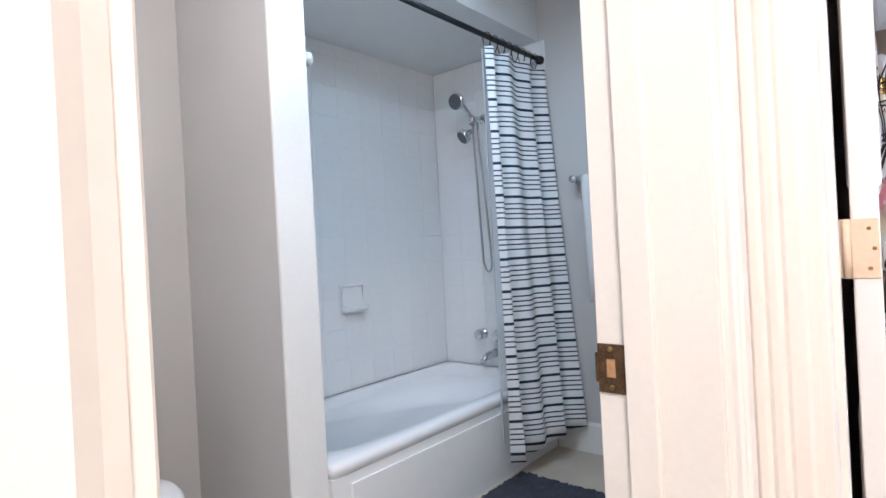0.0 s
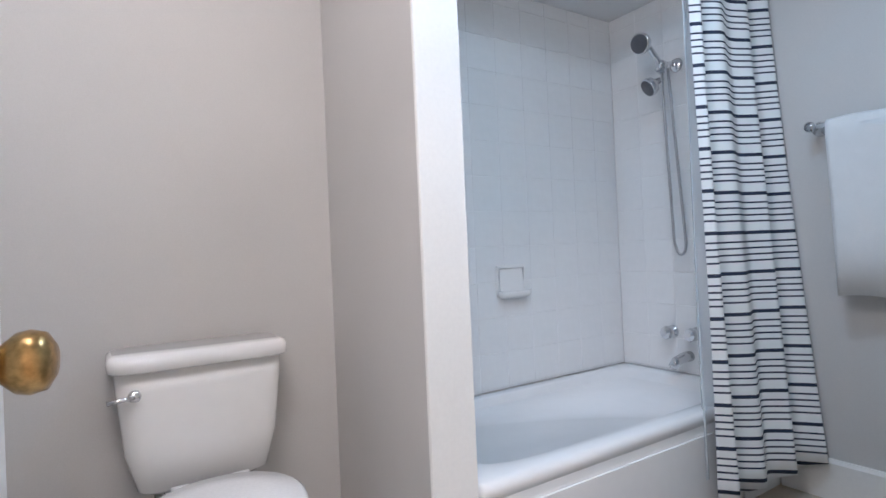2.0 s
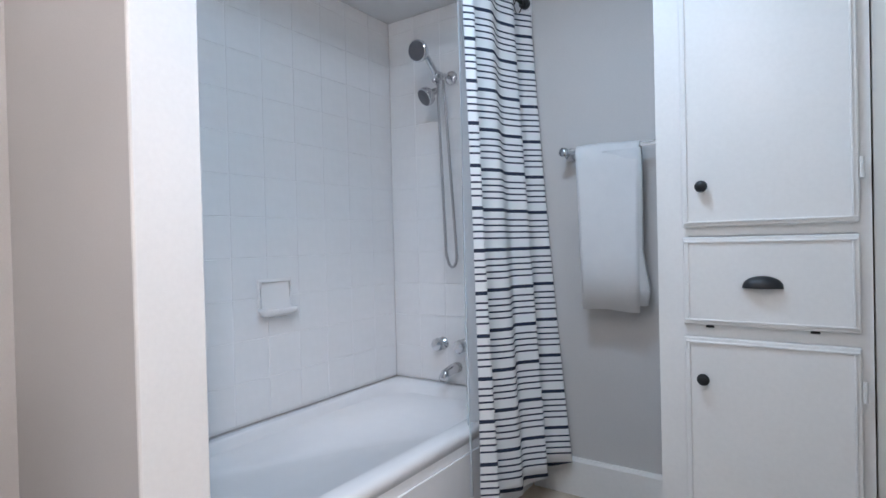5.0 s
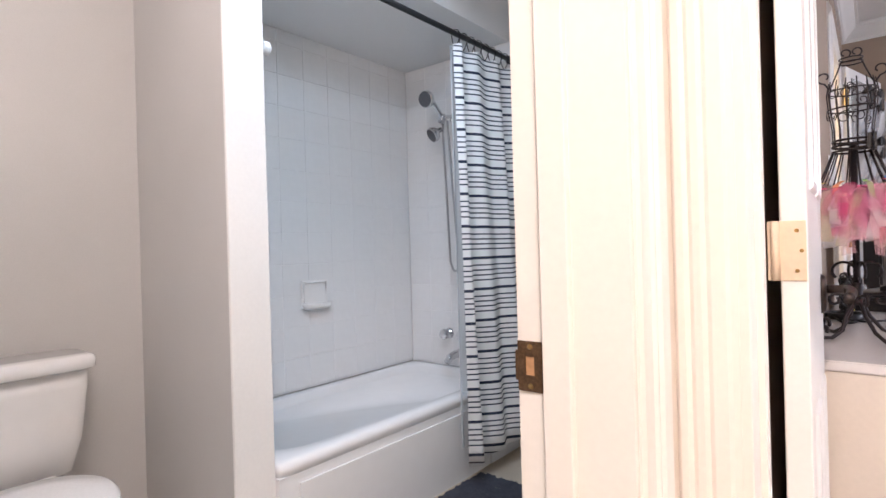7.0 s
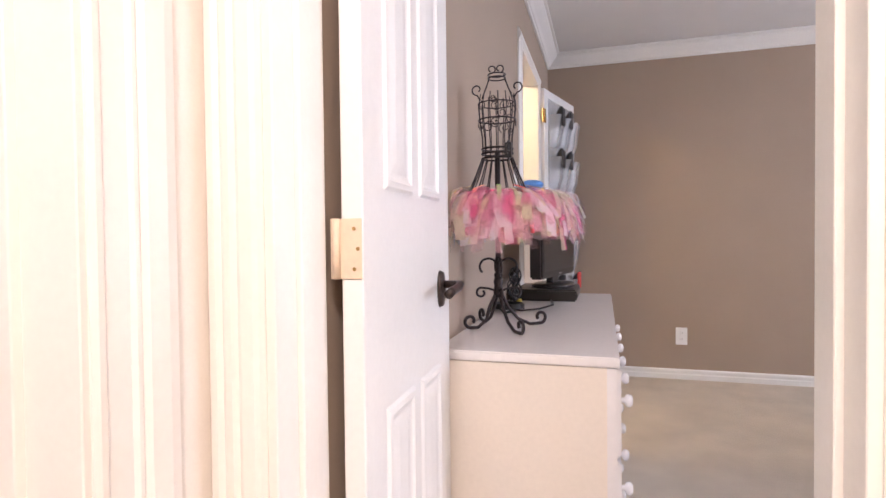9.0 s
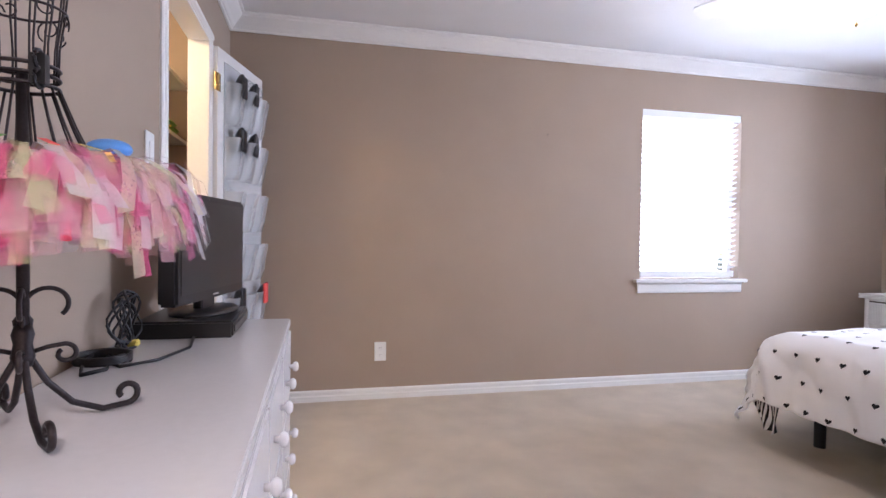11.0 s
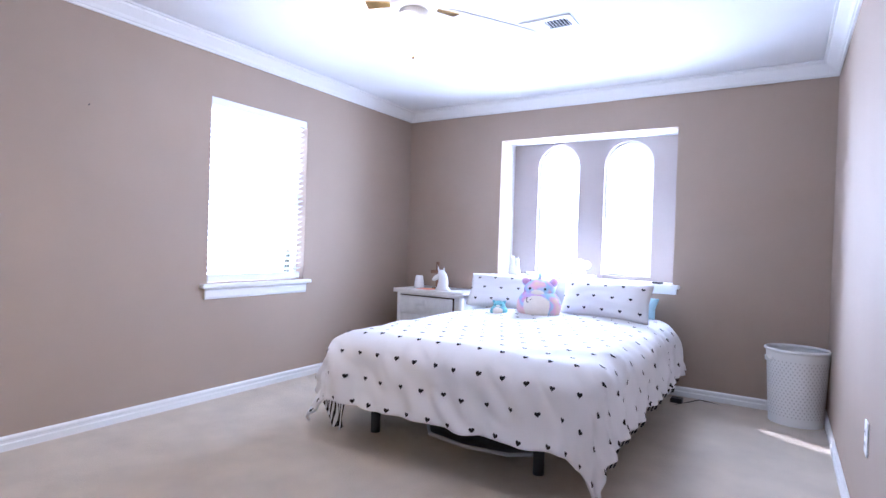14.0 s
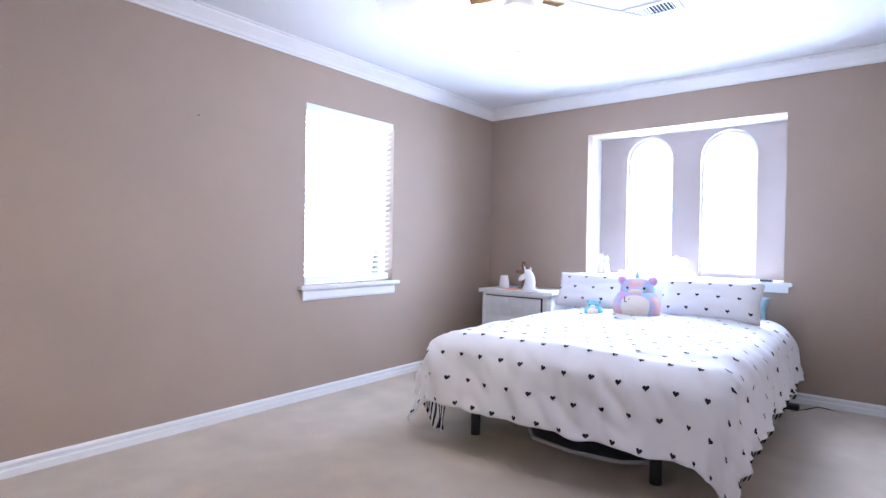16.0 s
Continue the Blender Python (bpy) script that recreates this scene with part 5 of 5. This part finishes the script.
def basket():
    ob = thing("laundry_basket", "white perforated plastic laundry basket in the corner", "basket")
    cx, cy = 4.875, 1.128
    n, H_ = 44, 0.50
    def pt(k, z, g=0.0):
        t = k * math.tau / n
        s = 0.86 + 0.14 * z / H_ - g
        x = cx + 0.165 * s * math.cos(t)
        y = cy + 0.180 * s * math.sin(t)
        return Vector((x, y, z))
    bm = bmesh.new()
    rings = [[bm.verts.new(pt(k, z)) for k in range(n)] for z in (0.004, 0.02, 0.06, 0.44, 0.46)]
    for a, b in zip(rings, rings[1:]):
        for k in range(n):
            bm.faces.new((a[k], a[(k + 1) % n], b[(k + 1) % n], b[k]))
    bm.faces.new(rings[0])
    o = part("wall", bm, PLASTIC, ob, "", True)
    o.modifiers.new("thick", "SOLIDIFY").thickness = 0.004
    # flat grey dots on the uncut wall paint the shade inside the holes
    holes = bmesh.new()
    for r in range(20):
        z = 0.075 + r * 0.0185
        for k in range(88):
            if (k + r) % 2:
                continue
            t = k / 2
            c = pt(t, z)
            d = (c - Vector((cx, cy, z))).normalized()
            e = d.cross(Vector((0, 0, 1)))
            c += d * 0.0012
            f = [holes.verts.new(c + e * 0.0052 * math.cos(a) + Vector((0, 0, 0.0055 * math.sin(a)))) for a in [math.tau * i / 6 for i in range(6)]]
            holes.faces.new(f)
    tagged(part("perforation", holes, mat("hole_shadow", (0.58, 0.57, 0.57), 0.8, bump=0), ob, "rows of grey dots painted as the shade in small holes"), kind="stuff")
    part("rim", tube([pt(k, 0.495, -0.02) for k in range(n)], 0.011, closed=True, sides=10), PLASTIC, ob, "", True)
    part("band", loft([[pt(k, z, g) for k in range(n)] for z, g in ((0.44, -0.012), (0.49, -0.02))], cap=False), PLASTIC, ob, "", True)
    for a in (2.0, 5.2):
        k = a / math.tau * n
        part("handle", tube([pt(k - 2, 0.44, -0.03), pt(k - 1, 0.42, -0.05), pt(k + 1, 0.42, -0.05), pt(k + 2, 0.44, -0.03)], 0.008), PLASTIC, ob, "", True)


basket()

# ---- dresser and what stands on it ----
def dresser():
    ob = thing("dresser", "long white lacquered dresser with round knobs", "dresser")
    x0, x1, y0, y1, z = W + 0.004, 0.372, 1.512, 2.917, 0.785
    part("top", box(x0, x1 + 0.006, y0 - 0.004, y1 + 0.004, z - 0.024, z, 0.003, seg=2), DRESSER, ob)
    part("side", box(x0, x1 - 0.022, y0, y0 + 0.02, 0.04, z - 0.026), CREAMSIDE, ob, "cream painted side panel")
    part("side", box(x0, x1 - 0.022, y1 - 0.02, y1, 0.04, z - 0.026), CREAMSIDE, ob, "cream painted side panel")
    part("carcass", box(x0 + 0.002, x1 - 0.024, y0 + 0.02, y1 - 0.02, 0.06, z - 0.026), CREAMSIDE, ob)
    part("face_frame", boxes((x1 - 0.022, x1, y0, y0 + 0.03, 0.04, z - 0.026), (x1 - 0.022, x1, y1 - 0.03, y1, 0.04, z - 0.026), (x1 - 0.022, x1, y0 + 0.03, y1 - 0.03, 0.04, 0.09)), DRESSER, ob)
    part("plinth", box(x0 + 0.02, x1 - 0.04, y0 + 0.02, y1 - 0.02, 0, 0.058), CREAMSIDE, ob)
    for r in range(3):
        for c in range(3):
            a = y0 + 0.035 + c * (y1 - y0 - 0.07) / 3
            b = a + (y1 - y0 - 0.07) / 3 - 0.008
            z0 = 0.098 + r * 0.222
            d = part("drawer", box(x1 - 0.018, x1 + 0.010, a, b, z0, z0 + 0.212, 0.005, seg=2), DRESSER, ob)
            for s in (0.25, 0.75):
                part("knob", lathe([(0.007, 0), (0.007, 0.010), (0.015, 0.014), (0.017, 0.022), (0.012, 0.029), (0.003, 0.031)], pose(x1 + 0.010, a + (b - a) * s, z0 + 0.106, 0, 90), 16), DRESSER, d, "round white knob", True)


dresser()


def scroll(c, r, start, turns, axis_a, axis_b, n=26, grow=0.25):
    out = []
    for i in range(n + 1):
        t = i / n
        a = start + turns * math.tau * t
        rr = r * (1 - (1 - grow) * t)
        out.append(Vector(c) + (Vector(axis_a) * math.cos(a) + Vector(axis_b) * math.sin(a)) * rr)
    return out


def dress_form():
    cx, cy, z0 = 0.042, 1.835, 0.785
    ob = thing("dress_form", "dark wire dress form on scrolled feet with a tulle tutu", "dress form", at=(cx, cy, z0))
    up = Vector((0, 0, 1))
    part("pole", tube([(0, 0, 0.10), (0, 0, 0.56)], 0.0085, sides=10), IRON, ob, "", True)
    for k in range(4):
        a = -0.95 + k * math.tau / 4
        d = Vector((math.cos(a), math.sin(a), 0))
        r = 0.140 if d.x > -0.3 else min(0.135, 0.074 / -d.x)
        pts = [Vector((0, 0, 0.14)), d * 0.010 + up * 0.11, d * 0.03 + up * 0.07, d * 0.45 * r + up * 0.03, d * 0.75 * r + up * 0.009, d * r + up * 0.010]
        pts += scroll(d * r + up * 0.030, 0.021, -math.pi / 2, 0.85, d, up, 16, 0.45)[1:]
        part("foot", tube(pts, 0.0052, sides=8), IRON, ob, "curled iron foot", True)
    for s in range(4):
        a = s * math.pi / 2 + 0.35
        d = Vector((math.cos(a), math.sin(a), 0))
        pts = [d * 0.006 + up * 0.145] + scroll(d * 0.032 + up * 0.195, 0.032, math.pi * 1.25, -0.75, d, up, 18, 0.7)
        part("scroll", tube(pts, 0.0038, sides=7), IRON, ob, "", True)
        pts = [d * 0.006 + up * 0.12] + [d * 0.03 + up * 0.128] + scroll(d * 0.052 + up * 0.115, 0.016, math.pi / 2, -0.9, d, up, 16, 0.5)
        part("scroll", tube(pts, 0.0038, sides=7), IRON, ob, "", True)
    part("collar", lathe([(0.012, 0.10), (0.016, 0.115), (0.012, 0.135), (0.015, 0.15), (0.011, 0.165)]), IRON, ob, "", True)
    # body rings by height: (z, across x, across y)
    prof = [(0.545, 0.044, 0.040), (0.60, 0.045, 0.042), (0.65, 0.052, 0.046), (0.70, 0.056, 0.052), (0.735, 0.050, 0.044)]
    def ring(z, a, b, n=26):
        return [Vector((a * math.cos(math.tau * i / n), b * math.sin(math.tau * i / n), z)) for i in range(n)]
    for z in (0.535, 0.550, 0.565):
        part("waist_band", tube(ring(z, 0.046, 0.042), 0.0032, closed=True, sides=6), IRON, ob, "", True)
    part("hoop", tube(ring(0.655, 0.055, 0.049), 0.0022, closed=True, sides=6), IRON, ob, "", True)
    part("hoop", tube(ring(0.705, 0.056, 0.052), 0.0018, closed=True, sides=6), IRON, ob, "", True)
    for k in range(14):
        a = k * math.tau / 14
        part("rib", tube([Vector((x * math.cos(a), y * math.sin(a), z)) for z, x, y in prof], 0.0016, sides=5), IRON, ob, "", True)
    rnd = random.Random(5)
    for k in range(16):
        a = rnd.uniform(0, math.tau)
        z = rnd.uniform(0.62, 0.72)
        d = Vector((math.cos(a) * 0.055, math.sin(a) * 0.050, z))
        e = Vector((-math.sin(a), math.cos(a), 0))
        part("filigree", tube(scroll(d, rnd.uniform(0.012, 0.02), rnd.uniform(0, 6), 1.2, e, up, 16, 0.3), 0.0014, sides=5), IRON, ob, "", True)
    for s in (-1, 1):
        part("strap", tube([(0.045 * s, 0.0, 0.725), (0.030 * s, 0.0, 0.765), (0.020 * s, 0, 0.795)], 0.002, sides=5), IRON, ob, "", True)
        part("shoulder_scroll", tube([Vector((0.050 * s, 0, 0.72))] + scroll((0.060 * s, 0, 0.755), 0.018, -math.pi / 2, 0.9 * s, (1, 0, 0), (0, 0, 1), 16, 0.4), 0.0022, sides=6), IRON, ob, "", True)
    part("neck_ring", tube(ring(0.785, 0.026, 0.024), 0.002, closed=True, sides=6), IRON, ob, "", True)
    part("neck_ring", tube(ring(0.796, 0.026, 0.024), 0.002, closed=True, sides=6), IRON, ob, "", True)
    for s in (-1, 1):
        part("neck_heart", tube(scroll((0.012 * s, -0.02, 0.808), 0.013, -1.2, 0.9, (1, 0, 0), (0, 0, 1), 14, 0.5), 0.002, sides=6), IRON, ob, "", True)
    for k in range(18):
        a = k * math.tau / 18
        x, y = math.cos(a), math.sin(a)
        part("skirt_wire", tube([(0.046 * x, 0.042 * y, 0.535), (0.066 * x, 0.062 * y, 0.48), (max(0.096 * x, W - cx + 0.012), 0.09 * y, 0.41), (max(0.11 * x, W - cx + 0.012), 0.105 * y, 0.37)], 0.0019, sides=5), IRON, ob, "", True)
    bow = part("bow", boxes((0.03, 0.05, -0.05, -0.035, 0.53, 0.575)), BLACK, ob, "black ribbon bow")
    for s in (-1, 1):
        part("loop", tube(scroll((0.042, -0.048, 0.552 + s * 0.014), 0.014, 0, 1.0, (0, 1, 0), (0, 0, 1), 12, 1.0), 0.003, sides=6), BLACK, bow)
    tutu = thing("tutu", "rainbow tulle tutu tied round the dress form", "tutu", at=(cx, cy, z0))
    part("waistband", tube([Vector((max(p.x, W - cx + 0.012), p.y, p.z)) for p in ring(0.425, 0.100, 0.095)], 0.006, closed=True, sides=6), mat("pink_elastic", (0.7, 0.12, 0.25), 0.8), tutu)
    groups = [bmesh.new() for _ in TULLE]
    for k in range(950):
        a = rnd.uniform(0, math.tau)
        turn = (a + 0.9 + math.pi) % math.tau - math.pi
        g = rnd.choice((0, 0, 1, 1, 2, 3, 4, 5)) if abs(turn) < 0.75 else rnd.choice((2, 2, 2, 3, 4, 4, 5, 0) if turn < 0 else (3, 3, 3, 2, 4, 0))
        length, lift = rnd.uniform(0.13, 0.20), rnd.uniform(-0.10, 0.50)
        wd = rnd.uniform(0.005, 0.014)
        x, y = math.cos(a), math.sin(a)
        bm = groups[g]
        prev = None
        sw = rnd.uniform(-0.25, 0.25)
        for i in range(6):
            t = i / 5
            rad = 0.098 + length * (math.sin(t * 1.5) * 0.80)
            z = 0.412 + length * (lift * t - 0.72 * t * t) + 0.010 * math.sin(5 * t + k)
            aa = a + sw * t
            c = Vector((rad * math.cos(aa), rad * math.sin(aa), z))
            e = Vector((-math.sin(aa), math.cos(aa), rnd.uniform(-0.3, 0.3))) * wd * (0.35 + 0.9 * t)
            pq = [c - e, c + e]
            for q in pq:
                q.x = max(q.x, W - cx + 0.008 + 0.012 * rnd.random())
            cur = [bm.verts.new(q) for q in pq]
            if prev:
                bm.faces.new((prev[0], prev[1], cur[1], cur[0]))
            prev = cur
    for g, bm in enumerate(groups):
        tagged(part("tulle_layer", bm, TULLE[g], tutu, "strips of soft tulle", True), kind="stuff")
    for k, m_ in enumerate((YELLOWCLOTH, ORANGE, GREENCLOTH, REDCLOTH, YELLOWCLOTH, BLUECLOTH, LINEN)):
        a = -2.2 + 0.42 * k
        x, y = math.cos(a), math.sin(a)
        rr = 0.20
        part("ribbon", loft([[(r * x - 0.006 * y, r * y + 0.006 * x, z), (r * x + 0.006 * y, r * y - 0.006 * x, z), (r * x * 1.01, r * y * 1.01, z - 0.001)] for r, z in ((0.10, 0.445), (0.16, 0.43), (rr, 0.37), (rr + 0.01, 0.30))]), m_, tutu, "satin ribbon")
    part("ribbon_bow", blob((0.085, 0.06, 0.455), (0.035, 0.028, 0.016), wob=0.5), BLUECLOTH, tutu, "blue satin bow", True)


dress_form()
for ob in scene.objects:
    if ob.name in ("dress_form", "tutu"):
        ob.scale = (1, 1, 0.95)


def television():
    a, b = Vector((0.100, 2.50)), Vector((0.205, 3.02))
    d = b - a
    w = d.length
    ob = thing("television", "small black flat television on a stand", "television", at=(a.x, a.y, 0.835), rz=math.degrees(math.atan2(d.y, d.x)))
    part("cabinet", box(0, w, 0.0, 0.055, 0.045, 0.365, 0.008, seg=2), BLACK, ob)
    part("screen", box(0.022, w - 0.022, -0.002, 0.004, 0.075, 0.345), SCREEN, ob, "dark switched-off screen")
    part("badge", box(w / 2 - 0.02, w / 2 + 0.02, -0.0035, -0.001, 0.056, 0.061), EDGEGREY, ob)
    part("neck", box(w / 2 - 0.05, w / 2 + 0.05, 0.02, 0.05, 0.012, 0.06, 0.004), BLACK, ob)
    part("base", loft([super_ring(w / 2, 0.03, z, r, r * 0.6, 2.4) for z, r in ((0.0, 0.145), (0.006, 0.145), (0.014, 0.13), (0.016, 0.05))]), BLACK, ob, "", True)
    bx = thing("media_box", "black media player under the television", "media player")
    part("case", box(-0.03, 0.235, 2.56, 2.90, 0.785, 0.834, 0.006, seg=2), BLACK, bx)
    part("front_strip", box(0.234, 0.238, 2.58, 2.88, 0.80, 0.818), SCREEN, bx)
    rnd = random.Random(9)
    cb = thing("cable_bundle", "tangle of black cables behind the television", "cables")
    for k in range(7):
        c = (0.0 + rnd.uniform(-0.01, 0.01), 2.42 + rnd.uniform(-0.03, 0.03), 0.86)
        part("loop", tube([(c[0] + 0.012 * math.sin(3 * t + k), c[1] + 0.05 * math.cos(t) * rnd.uniform(0.95, 1.05), max(0.79, c[2] + 0.065 * math.sin(t) * (0.8 + 0.06 * k))) for t in [math.tau * i / 22 for i in range(22)]], 0.0032, closed=True, sides=6), BLACK, cb, "", True)
    part("lead", tube([(-0.02, 2.40, 0.795), (0.0, 2.28, 0.79), (0.05, 2.22, 0.789), (0.11, 2.28, 0.789), (0.15, 2.42, 0.789), (0.13, 2.56, 0.79)], 0.0038, sides=6), BLACK, cb, "", True)
    part("lead", tube([(-0.04, 2.35, 0.80), (-0.03, 2.24, 0.795), (0.0, 2.15, 0.79), (0.03, 2.2, 0.789), (0.0, 2.3, 0.79)], 0.0045, sides=6), BLACK, cb, "", True)
    part("coil", tube([(0.0 + 0.055 * math.cos(t), 2.27 + 0.06 * math.sin(t), 0.792 + 0.0035 * t / math.tau) for t in [math.tau * i / 16 for i in range(80)]], 0.004, sides=6), BLACK, cb, "", True)
    part("plug", box(-0.005, 0.02, 2.44, 2.47, 0.788, 0.805, 0.004), YELLOWCLOTH, cb, "yellow plug")


television()

# ---- small fixtures ----
def wall_plate(name, label, m, w, h, kind_):
    ob = thing(name, label, kind_)
    ob.matrix_world = m
    part("plate", box(-w / 2, w / 2, -0.006, 0, -h / 2, h / 2, 0.002), PLASTIC, ob)
    if kind_ == "outlet":
        for z in (-0.022, 0.022):
            s = part("socket", loft([super_ring(0, z, 0.006, 0.016, 0.014, 3, 16), super_ring(0, z, 0.0085, 0.0155, 0.0135, 3, 16)]), PLASTIC, ob)
            for v in s.data.vertices:
                x, y, q = v.co
                v.co = (x, -q, y)
            for x in (-0.006, 0.006):
                part("slot", box(x - 0.001, x + 0.001, -0.0092, -0.0084, z - 0.003, z + 0.006), BLACK, s)
    else:
        part("rocker", box(-0.016, 0.016, -0.010, -0.005, -0.032, 0.032, 0.002), PLASTIC, ob)


wall_plate("wall_outlet", "white wall outlet above the baseboard", pose(0.885, N, 0.325), 0.078, 0.125, "outlet")
wall_plate("wall_outlet", "white wall outlet near the corner", pose(3.03, S, 0.475, 0, 0, 180), 0.075, 0.12, "outlet")
wall_plate("light_switch", "white light switch beside the closet door", pose(W, 2.83, 1.345, 0, 0, 90), 0.085, 0.125, "switch")
ob = thing("wall_nail", "small nail stuck in the taupe wall", "nail")
part("nail", tube([(2.05, N, 1.82), (2.05, N - 0.012, 1.823)], 0.003, sides=6), IRON, ob)


def ceiling_fan():
    cx, cy = 2.565, 2.675
    ob = thing("ceiling_fan", "white five-bladed ceiling fan with lit glass shades", "ceiling fan", at=(cx, cy, 0))
    part("canopy", lathe([(0.03, 2.35), (0.065, 2.40), (0.07, H)], sides=24), TRIM, ob, "", True)
    part("rod", tube([(0, 0, 2.30), (0, 0, 2.38)], 0.014), TRIM, ob, "", True)
    part("motor", lathe([(0.05, 2.16), (0.105, 2.18), (0.115, 2.22), (0.105, 2.28), (0.05, 2.31)], sides=28), TRIM, ob, "", True)
    for k in range(5):
        a = radians(43 + 72 * k)
        m = pose(0, 0, 2.205, 0, 0, math.degrees(a)) @ pose(0, 0, 0, 9, 0, 0)
        outline = [(0.16, -0.045), (0.22, -0.058), (0.55, -0.070), (0.63, -0.066), (0.652, -0.04), (0.655, 0.0), (0.652, 0.04), (0.63, 0.066), (0.55, 0.070), (0.22, 0.058), (0.16, 0.045)]
        part("blade", loft([[m @ Vector((x, y, z)) for x, y in outline] for z in (-0.003, 0.003)]), PLASTIC, ob)
        part("blade_arm", loft([[m @ Vector((x, y, z)) for x, y in ((0.08, -0.015), (0.22, -0.03), (0.22, 0.03), (0.08, 0.015))] for z in (-0.009, -0.0035)]), BRASSNEW, ob)
    part("light_plate", lathe([(0.02, 2.10), (0.06, 2.115), (0.07, 2.16)], sides=24), TRIM, ob, "", True)
    lit = glow("lit_glass_shade", (1.0, 0.90, 0.78), 5.0)
    for k in range(4):
        a = radians(20 + 90 * k)
        m = pose(0.085 * math.cos(a), 0.085 * math.sin(a), 2.11, 0, 0, math.degrees(a)) @ pose(0, 0, 0, 0, 140, 0)
        part("shade", lathe([(0.022, 0.0), (0.032, 0.02), (0.045, 0.05), (0.056, 0.08), (0.05, 0.082)], m, 18), lit, ob, "lit frosted glass shade", True)
    ch = part("pull_chain", tube([(0.03, 0.02, 2.10), (0.03, 0.02, 1.98)], 0.0012, sides=5), BRASSNEW, ob)
    part("chain_ball", blob((0.03, 0.02, 1.972), (0.007, 0.007, 0.010)), BRASSNEW, ch, "", True)


ceiling_fan()


def air_vent():
    ob = thing("ceiling_vent", "white metal ceiling air vent with louvres", "vent")
    x0, x1, y0, y1 = 3.52, 3.69, 2.29, 2.60
    part("frame", boxes((x0, x1, y0, y0 + 0.03, H - 0.010, H - 0.001), (x0, x1, y1 - 0.03, y1, H - 0.010, H - 0.001), (x0, x0 + 0.025, y0 + 0.03, y1 - 0.03, H - 0.010, H - 0.001), (x1 - 0.025, x1, y0 + 0.03, y1 - 0.03, H - 0.010, H - 0.001)), PLASTIC, ob)
    part("backing", box(x0 + 0.025, x1 - 0.025, y0 + 0.03, y1 - 0.03, H - 0.004, H - 0.002), BLACK, ob)
    for k in range(13):
        y = y0 + 0.04 + k * 0.0192
        s = part("slat", box(x0 + 0.026, x1 - 0.026, -0.007, 0.007, -0.0008, 0.0008), PLASTIC, ob)
        s.matrix_world = pose(0, y, H - 0.009, 40 if k < 7 else -40)


air_vent()
ob = thing("power_cord", "black power cord and plug by the baseboard", "cord")
part("cord", tube([(4.80, 1.86, 0.01), (4.90, 1.80, 0.012), (4.98, 1.72, 0.03), (5.03, 1.66, 0.012), (4.98, 1.56, 0.008), (4.94, 1.50, 0.008)], 0.004, sides=6), BLACK, ob, "", True)
part("adapter", box(4.84, 4.91, 1.82, 1.90, 0.002, 0.045, 0.006), BLACK, ob)

# ---- outside ----
setting("backdrop_ground", box(-60, 60, -60, 60, -0.60, -0.55), mat("lawn", (0.07, 0.10, 0.04), 0.95, var=0.3, scale=2, fine=30), "plain ground outside", "ground")
